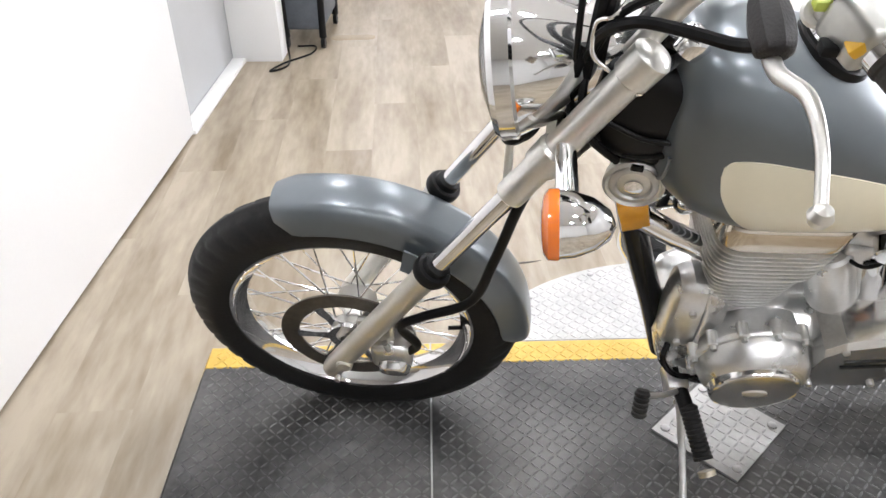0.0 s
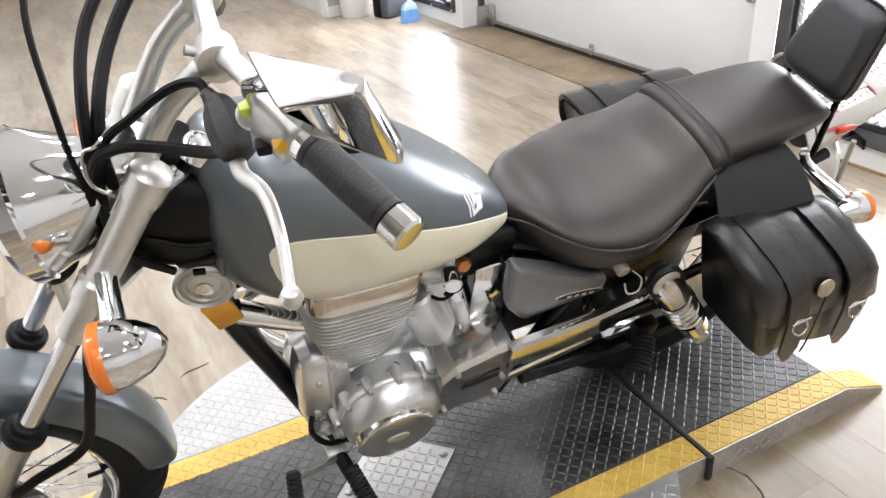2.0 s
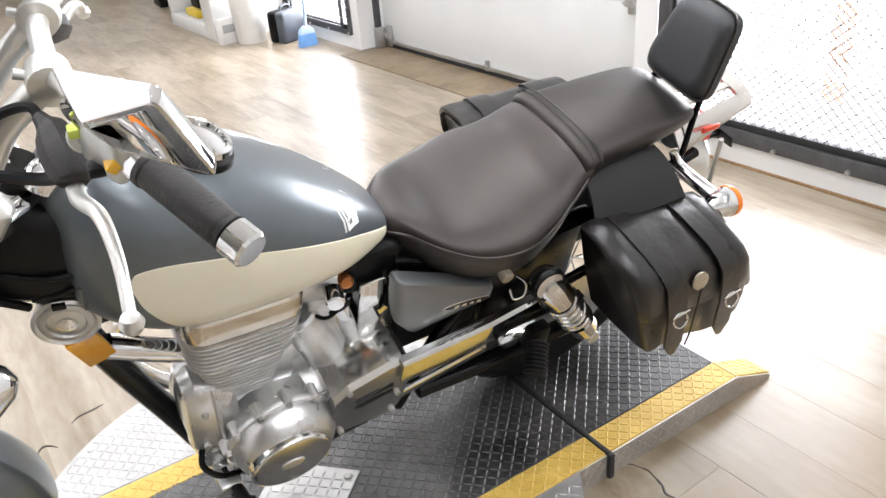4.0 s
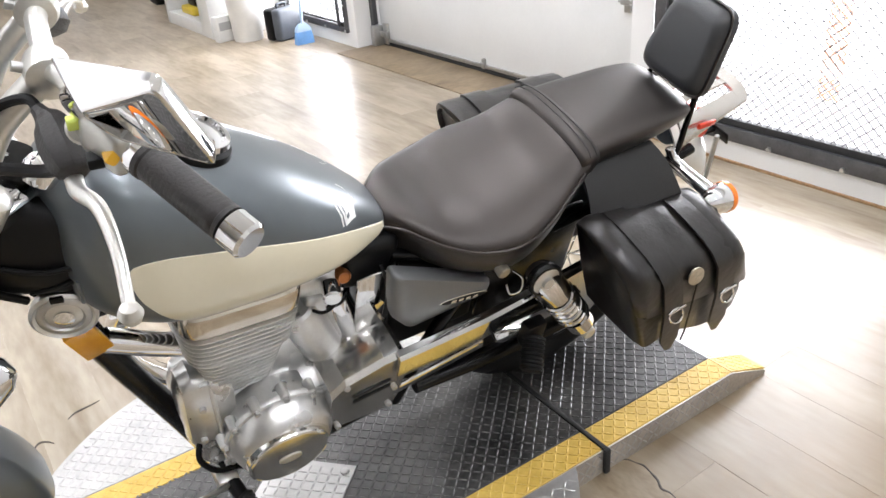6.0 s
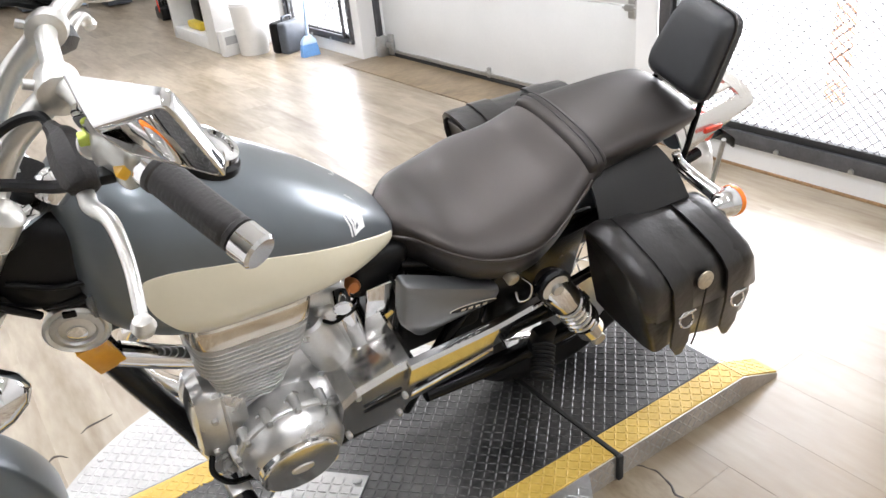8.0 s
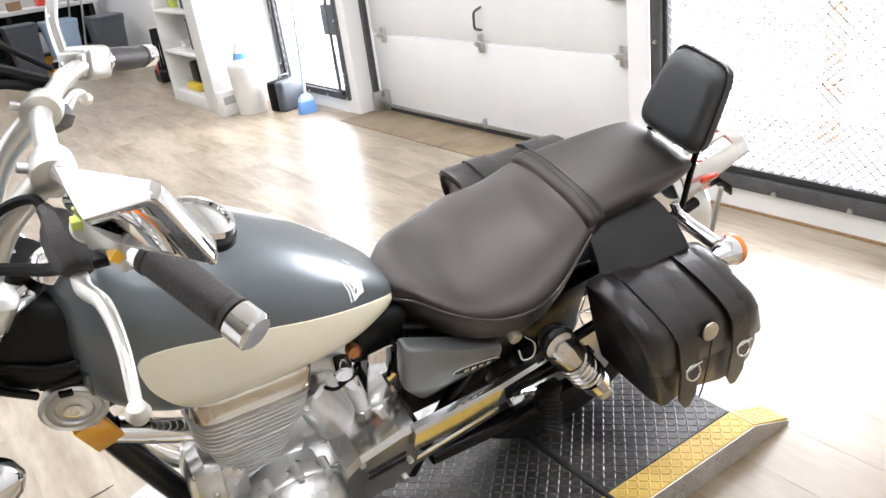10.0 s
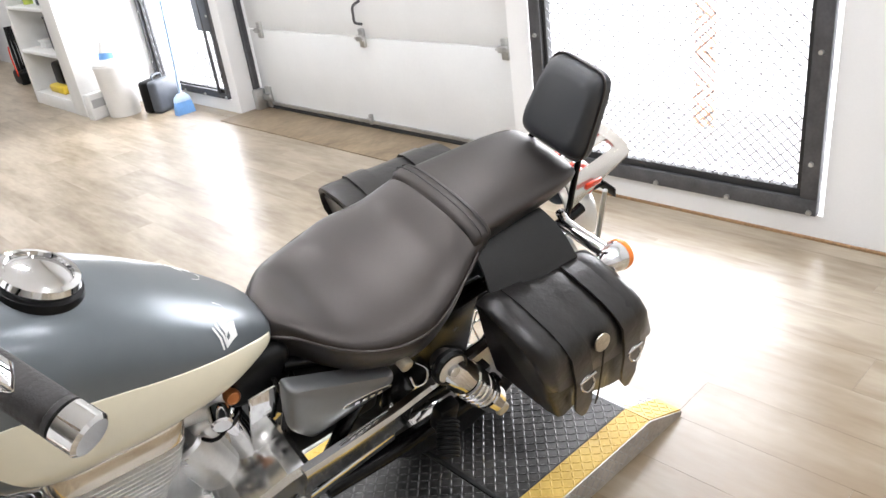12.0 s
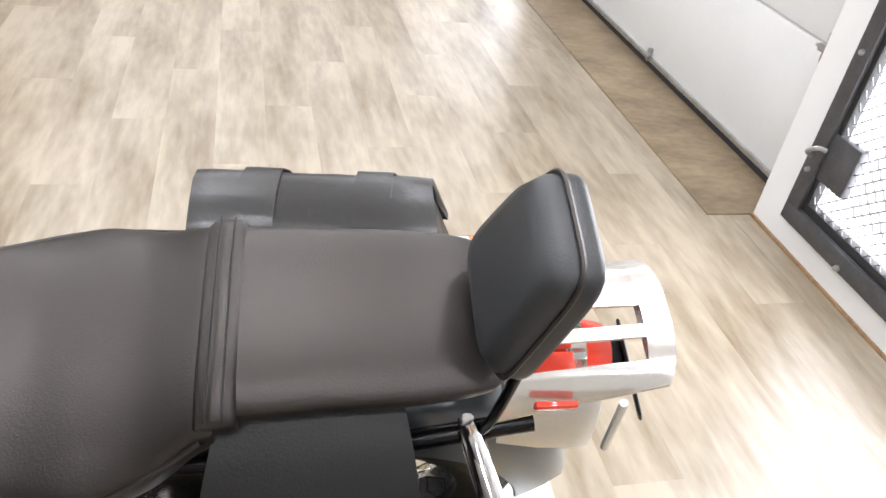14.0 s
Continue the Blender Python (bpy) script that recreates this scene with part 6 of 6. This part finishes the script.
outlet = thing("wall_pocket", "small black holder with a yellow-green cord on the partition", "holder")
part("pocket", box((-0.645, 2.60, 0.50), (-0.56, 2.635, 0.61), 0.01), M_PLASTIC, outlet)
part("cord", tube([(-0.605, 2.61, 0.60), (-0.60, 2.59, 0.55), (-0.56, 2.595, 0.58), (-0.52, 2.60, 0.72), (-0.505, 2.605, 0.95)], 0.005, 6), M_LIME, outlet)
part("board", box((-0.56, 2.605, 0.66), (-0.48, 2.615, 0.86), 0.003), M_CREAM, outlet)

# white storage cabinet with open shelves beyond the far gate
CX0, CX1, CYA, CYB = 2.55, 3.18, 5.175, 6.32
cab = thing("storage_cabinet", "tall white cabinet with open shelves facing the room", "cabinet")
part("side_panel", box((CX0, CYA, 0.0), (CX1, CYA + 0.24, 2.1), 0.004), M_WHITEPL, cab)
part("side_panel", box((CX0, CYB - 0.05, 0.0), (CX1, CYB, 2.1), 0.004), M_WHITEPL, cab)
part("back_panel", box((CX1 - 0.03, CYA + 0.242, 0.0), (CX1, CYB - 0.052, 2.1)), M_WHITEPL, cab)
for z0, z1 in ((0.0, 0.108), (0.45, 0.477), (0.81, 0.837), (1.19, 1.215), (1.72, 2.1)):
    part("shelf", box((CX0 + 0.004, CYA + 0.242, z0), (CX1 - 0.032, CYB - 0.052, z1), 0.003), M_WHITEPL, cab)
tool = thing("power_tool", "yellow and black cordless tool on the bottom shelf", "power tool", pose(2.67, 5.90, 0.108) @ Matrix.Scale(1.0, 4))
part("tool_base", box((-0.06, -0.16, 0.0), (0.10, 0.16, 0.07), 0.02, 3), M_YELLOWPL, tool)
part("tool_body", box((-0.02, -0.14, 0.07), (0.10, 0.08, 0.26), 0.03, 3), M_PLASTIC, tool)
for k, (yy, zz, hh, mt, nm) in enumerate(((5.66, 0.477, 0.25, M_PLASTIC, "black storage box on a shelf"), (5.946, 0.477, 0.045, M_WHITEPL, "flat white tray on a shelf"), (5.62, 0.837, 0.20, M_PLASTIC, "dark canister on a shelf"))):
    t0 = thing("shelf_box", nm, "box")
    part("carton", box((2.655, yy, zz), (2.80, yy + 0.13, zz + hh), 0.012, 2), mt, t0)
    part("lid", box((2.65, yy - 0.005, zz + hh), (2.805, yy + 0.135, zz + hh + 0.02), 0.006), mt, t0)
for k, (yy, mt, cm) in enumerate(((6.095, M_LIME, M_ORANGE), (5.832, M_WHITEPL, M_NAVYGREY), (5.779, M_NAVYGREY, M_WHITEPL))):
    bt = thing("spray_bottle", "plastic spray bottle standing on the shelf", "spray bottle", pose(2.69, yy, 0.837) @ Matrix.Scale(0.88, 4), group="bottles on the shelf")
    part("bottle", lathe([(0.045, 0.0), (0.05, 0.01), (0.05, 0.13), (0.022, 0.19), (0.016, 0.21)], I4, 20), mt, bt)
    part("trigger_head", box((-0.05, -0.016, 0.205), (0.03, 0.016, 0.26), 0.008), cm, bt)

# white pail with a blue label, carton, case and broom at the wall
pail = thing("white_bin", "white plastic bin with a blue label at the wall", "bin", pose(2.765, 4.93, 0) @ Matrix.Scale(0.92, 4))
part("bin_body", lathe([(0.125, 0.0), (0.13, 0.01), (0.150, 0.40), (0.156, 0.41), (0.156, 0.43)], I4, 32), M_WHITEPL, pail)
part("bin_lid", lathe([(0.150, 0.43), (0.150, 0.45), (0.09, 0.47), (0.07, 0.53), (0.05, 0.62), (0.02, 0.63)], I4, 32), M_WHITEPL, pail)
part("label", loft([[(0.075 * k * math.cos(a), 0.075 * k * math.sin(a), z) for a in (radians(170 + 10 * j) for j in range(12))] + [(0.074 * k * math.cos(a), 0.074 * k * math.sin(a), z) for a in (radians(170 + 10 * j) for j in range(11, -1, -1))] for z, k in ((0.475, 1.16), (0.535, 1.0))]), M_BLUE, pail, "blue label")
carton = thing("paper_carton", "white carton with a dark side by the cabinet", "carton", pose(2.62, 5.048, 0, 0, 0, 12) @ Matrix.Scale(0.92, 4))
part("carton_body", box((-0.10, -0.04, 0.0), (0.08, 0.04, 0.22), 0.006), M_WHITEPL, carton)
part("dark_side", box((0.082, -0.035, 0.0), (0.11, 0.04, 0.20), 0.006), M_PLASTIC, carton)
part("print", box((-0.08, -0.0425, 0.10), (0.05, -0.0402, 0.17)), M_GREYWALL, carton, "grey printed bars")
case = thing("tool_case", "dark grey hard tool case standing on its edge", "tool case", pose(2.985, 4.70, 0, 0, 0, 20) @ Matrix.Scale(0.92, 4))
part("case_shell", box((-0.14, -0.10, 0.0), (0.14, 0.0, 0.27), 0.03, 3), M_NAVYGREY, case)
part("case_shell", box((-0.14, 0.003, 0.0), (0.14, 0.10, 0.27), 0.03, 3), M_PLASTIC, case)
part("case_handle", tube([(-0.05, 0.0, 0.265), (-0.045, 0.0, 0.30), (0.045, 0.0, 0.30), (0.05, 0.0, 0.265)], 0.010, 8), M_NAVYGREY, case)
broom = thing("angle_broom", "blue angle broom leaning on the gate frame", "broom", pose(3.0, 4.387, 0) @ Matrix.Scale(0.94, 4))
part("bristles", loft([[(x, y, z) for x, y in ((-0.078, -0.03), (0.078, -0.03), (0.078, 0.03), (-0.078, 0.03))] if z < 0.02 else [(x * k, y * k, z) for x, y in ((-0.078, -0.03), (0.078, -0.03), (0.078, 0.03), (-0.078, 0.03))] for z, k in ((0.0, 1.0), (0.065, 0.92), (0.10, 0.82))]), M_BLUE, broom)
part("cap", loft([[(x * k, y * k, z) for x, y in ((-0.078, -0.03), (0.078, -0.03), (0.078, 0.03), (-0.078, 0.03))] for z, k in ((0.101, 0.86), (0.135, 0.74), (0.165, 0.35))]), M_PALEBLUE, broom)
part("handle", tube([(0.0, 0.0, 0.155), (0.06, 0.05, 0.75), (0.12, 0.10, 1.32)], 0.013, 10), M_PALEBLUE, broom)

# the far end: bins, a workbench and clutter
for bx, by, mt, tone in ((2.36, 9.85, M_PALEBLUE, "pale blue"), (1.95, 10.2, M_NAVYGREY, "dark grey"), (2.80, 9.35, M_NAVYGREY, "dark grey")):
    wb = thing("wheeled_bin", tone + " plastic wheeled bin at the far end of the shop", "bin", pose(bx, by, 0) @ Matrix.Scale(0.9, 4), group="bins at the far end")
    part("bin_body", loft([[(x * k, y * k, z) for x, y in ((-0.2, -0.24), (0.2, -0.24), (0.2, 0.24), (-0.2, 0.24))] for z, k in ((0.02, 0.8), (0.62, 1.0), (0.66, 1.06), (0.70, 1.06))]), mt, wb)
    part("bin_lid", box((-0.22, -0.27, 0.70), (0.22, 0.27, 0.74), 0.015), mt, wb)
    part("bin_handle", tube([(-0.18, 0.27, 0.68), (-0.18, 0.31, 0.70), (0.18, 0.31, 0.70), (0.18, 0.27, 0.68)], 0.014, 8), mt, wb)
bench = thing("workbench", "long workbench with a pale top at the far end", "workbench", pose(1.67, 10.93, 0) @ Matrix.Diagonal((0.88, 0.88, 0.9, 1)))
part("bench_top", box((-2.4, -0.35, 0.84), (1.6, 0.35, 0.90), 0.006), M_WHITEPL, bench)
for lx in (-2.3, -1.0, 0.3, 1.5):
    part("bench_leg", box((lx - 0.04, -0.3, 0.0), (lx + 0.04, 0.3, 0.84), 0.004), M_PLASTIC, bench)
part("bench_back", box((-2.4, 0.33, 0.0), (1.6, 0.36, 0.84)), M_PLASTIC, bench)
part("under_shelf", box((-2.4, -0.3, 0.18), (1.6, 0.3, 0.22)), M_PLASTIC, bench)
rnd = random.Random(5)
for k in range(16):
    mt, tone = rnd.choice(((M_PLASTIC, "black"), (M_PLASTIC, "black"), (M_NAVYGREY, "dark grey"), (M_WHITEPL, "white"), (M_RED, "red"), (M_YELLOWPL, "yellow"), (M_TIMBER, "brown"), (M_AMBER, "orange")))
    w, dpt, hgt = rnd.uniform(0.12, 0.34), rnd.uniform(0.12, 0.3), rnd.uniform(0.10, 0.34)
    on_top = k % 2
    cb = thing("parts_box", tone + (" box among clutter on the workbench" if on_top else " box stored under the workbench"), "box", pose(-0.25 + k * 0.21, 10.86 + rnd.uniform(-0.08, 0.08), 0.811 if on_top else 0.199, 0, 0, rnd.uniform(-15, 15)) @ Matrix.Scale(0.88, 4), group="clutter on the workbench")
    part("carton", box((-w / 2, -dpt / 2, 0.0), (w / 2, dpt / 2, hgt), 0.012), mt, cb)
    part("flap", box((-w / 2 - 0.006, -dpt / 2 - 0.006, hgt), (w / 2 + 0.006, dpt / 2 + 0.006, hgt + 0.02), 0.006), mt, cb)
orange_tub = thing("orange_tub", "orange plastic tub on the floor by the bench", "tub", pose(2.22, 10.4, 0) @ Matrix.Scale(0.9, 4))
part("tub_body", loft([[(x * k, y * k, z) for x, y in ((-0.2, -0.15), (0.2, -0.15), (0.2, 0.15), (-0.2, 0.15))] for z, k in ((0.0, 0.85), (0.22, 1.0), (0.24, 1.05))]), M_AMBER, orange_tub)
part("tub_lid", box((-0.215, -0.165, 0.24), (0.215, 0.165, 0.265), 0.008), M_PLASTIC, orange_tub)
awn = thing("slanted_panel", "tilted white panel above the far bins", "panel", pose(2.28, 9.9, 1.12, 0, 28, 0) @ Matrix.Scale(0.85, 4))
part("panel_board", box((-0.55, -0.5, 0.0), (0.55, 0.5, 0.03), 0.006), M_GREYWALL, awn)
for yy in (-0.45, 0.45):
    part("panel_leg", tube([(-0.5, yy, 0.0), (-0.62, yy, -0.9)], 0.015, 8), M_GALV, awn)
    part("panel_leg", tube([(0.5, yy, 0.0), (1.0, yy, -1.6)], 0.015, 8), M_GALV, awn)

folded = thing("folded_stand", "black folded stand and bag leaning behind the cabinet", "stand", pose(2.845, 7.49, 0) @ Matrix.Scale(0.9, 4))
part("bag", box((-0.09, -0.16, 0.0), (0.09, 0.14, 0.16), 0.04, 3), M_PLASTIC, folded)
for k in range(4):
    part("tube_leg", tube([(-0.07 + 0.045 * k, -0.10 + 0.06 * k, 0.0), (-0.05 + 0.04 * k, -0.02, 0.32), (-0.02 + 0.03 * k, 0.05, 0.62)], 0.018, 8), M_PLASTIC, folded)
part("red_strap", tube([(-0.09, -0.08, 0.10), (-0.085, -0.02, 0.30), (-0.07, 0.0, 0.42)], 0.008, 6), M_RED, folded, "red strap")

# ---- floor planks, laid along the room ----
PW, PL = 0.182, 1.24


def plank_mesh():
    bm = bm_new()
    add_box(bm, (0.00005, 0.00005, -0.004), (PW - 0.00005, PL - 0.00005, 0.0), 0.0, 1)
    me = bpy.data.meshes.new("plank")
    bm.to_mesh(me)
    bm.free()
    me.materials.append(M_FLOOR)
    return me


# a scuffed, torn patch of flooring beside the lift
torn = [(1.440, -0.288), (1.470, -0.300), (1.486, -0.315), (1.492, -0.333), (1.499, -0.351), (1.495, -0.374), (1.491, -0.392), (1.487, -0.405), (1.474, -0.426), (1.479, -0.447), (1.474, -0.474), (1.462, -0.515), (1.430, -0.560), (1.385, -0.552), (1.350, -0.520), (1.322, -0.460), (1.318, -0.400), (1.335, -0.345), (1.385, -0.300)]
tagged(link("trim_torn_floor", loft([[(x, y, z) for x, y in torn] for z in (0.0003, 0.0016)]), M_TORN), "scuffed torn patch of tan vinyl flooring", "floor patch", kind="structure")
tagged(link("trim_tear", tube([(x + 0.001, y, 0.0008) for x, y in torn[1:11]], [0.0012, 0.0022, 0.0018, 0.0030, 0.0022, 0.0034, 0.0030, 0.0036, 0.0024, 0.0010], 6, 40), M_SCUFF), "dark torn edge in the vinyl floor", "tear", kind="structure")
for pts in ([(0.44, 0.778), (0.46, 0.793), (0.478, 0.796), (0.508, 0.80), (0.533, 0.806)], [(0.338, 0.70), (0.345, 0.717), (0.358, 0.725), (0.375, 0.715), (0.387, 0.697)]):
    tagged(link("trim_scratch", tube([(x, y, 0.0004) for x, y in pts], [0.0012, 0.0030, 0.0036, 0.0026, 0.0010], 6), M_SCUFF), "dark scratch in the vinyl floor", "scratch", kind="structure")
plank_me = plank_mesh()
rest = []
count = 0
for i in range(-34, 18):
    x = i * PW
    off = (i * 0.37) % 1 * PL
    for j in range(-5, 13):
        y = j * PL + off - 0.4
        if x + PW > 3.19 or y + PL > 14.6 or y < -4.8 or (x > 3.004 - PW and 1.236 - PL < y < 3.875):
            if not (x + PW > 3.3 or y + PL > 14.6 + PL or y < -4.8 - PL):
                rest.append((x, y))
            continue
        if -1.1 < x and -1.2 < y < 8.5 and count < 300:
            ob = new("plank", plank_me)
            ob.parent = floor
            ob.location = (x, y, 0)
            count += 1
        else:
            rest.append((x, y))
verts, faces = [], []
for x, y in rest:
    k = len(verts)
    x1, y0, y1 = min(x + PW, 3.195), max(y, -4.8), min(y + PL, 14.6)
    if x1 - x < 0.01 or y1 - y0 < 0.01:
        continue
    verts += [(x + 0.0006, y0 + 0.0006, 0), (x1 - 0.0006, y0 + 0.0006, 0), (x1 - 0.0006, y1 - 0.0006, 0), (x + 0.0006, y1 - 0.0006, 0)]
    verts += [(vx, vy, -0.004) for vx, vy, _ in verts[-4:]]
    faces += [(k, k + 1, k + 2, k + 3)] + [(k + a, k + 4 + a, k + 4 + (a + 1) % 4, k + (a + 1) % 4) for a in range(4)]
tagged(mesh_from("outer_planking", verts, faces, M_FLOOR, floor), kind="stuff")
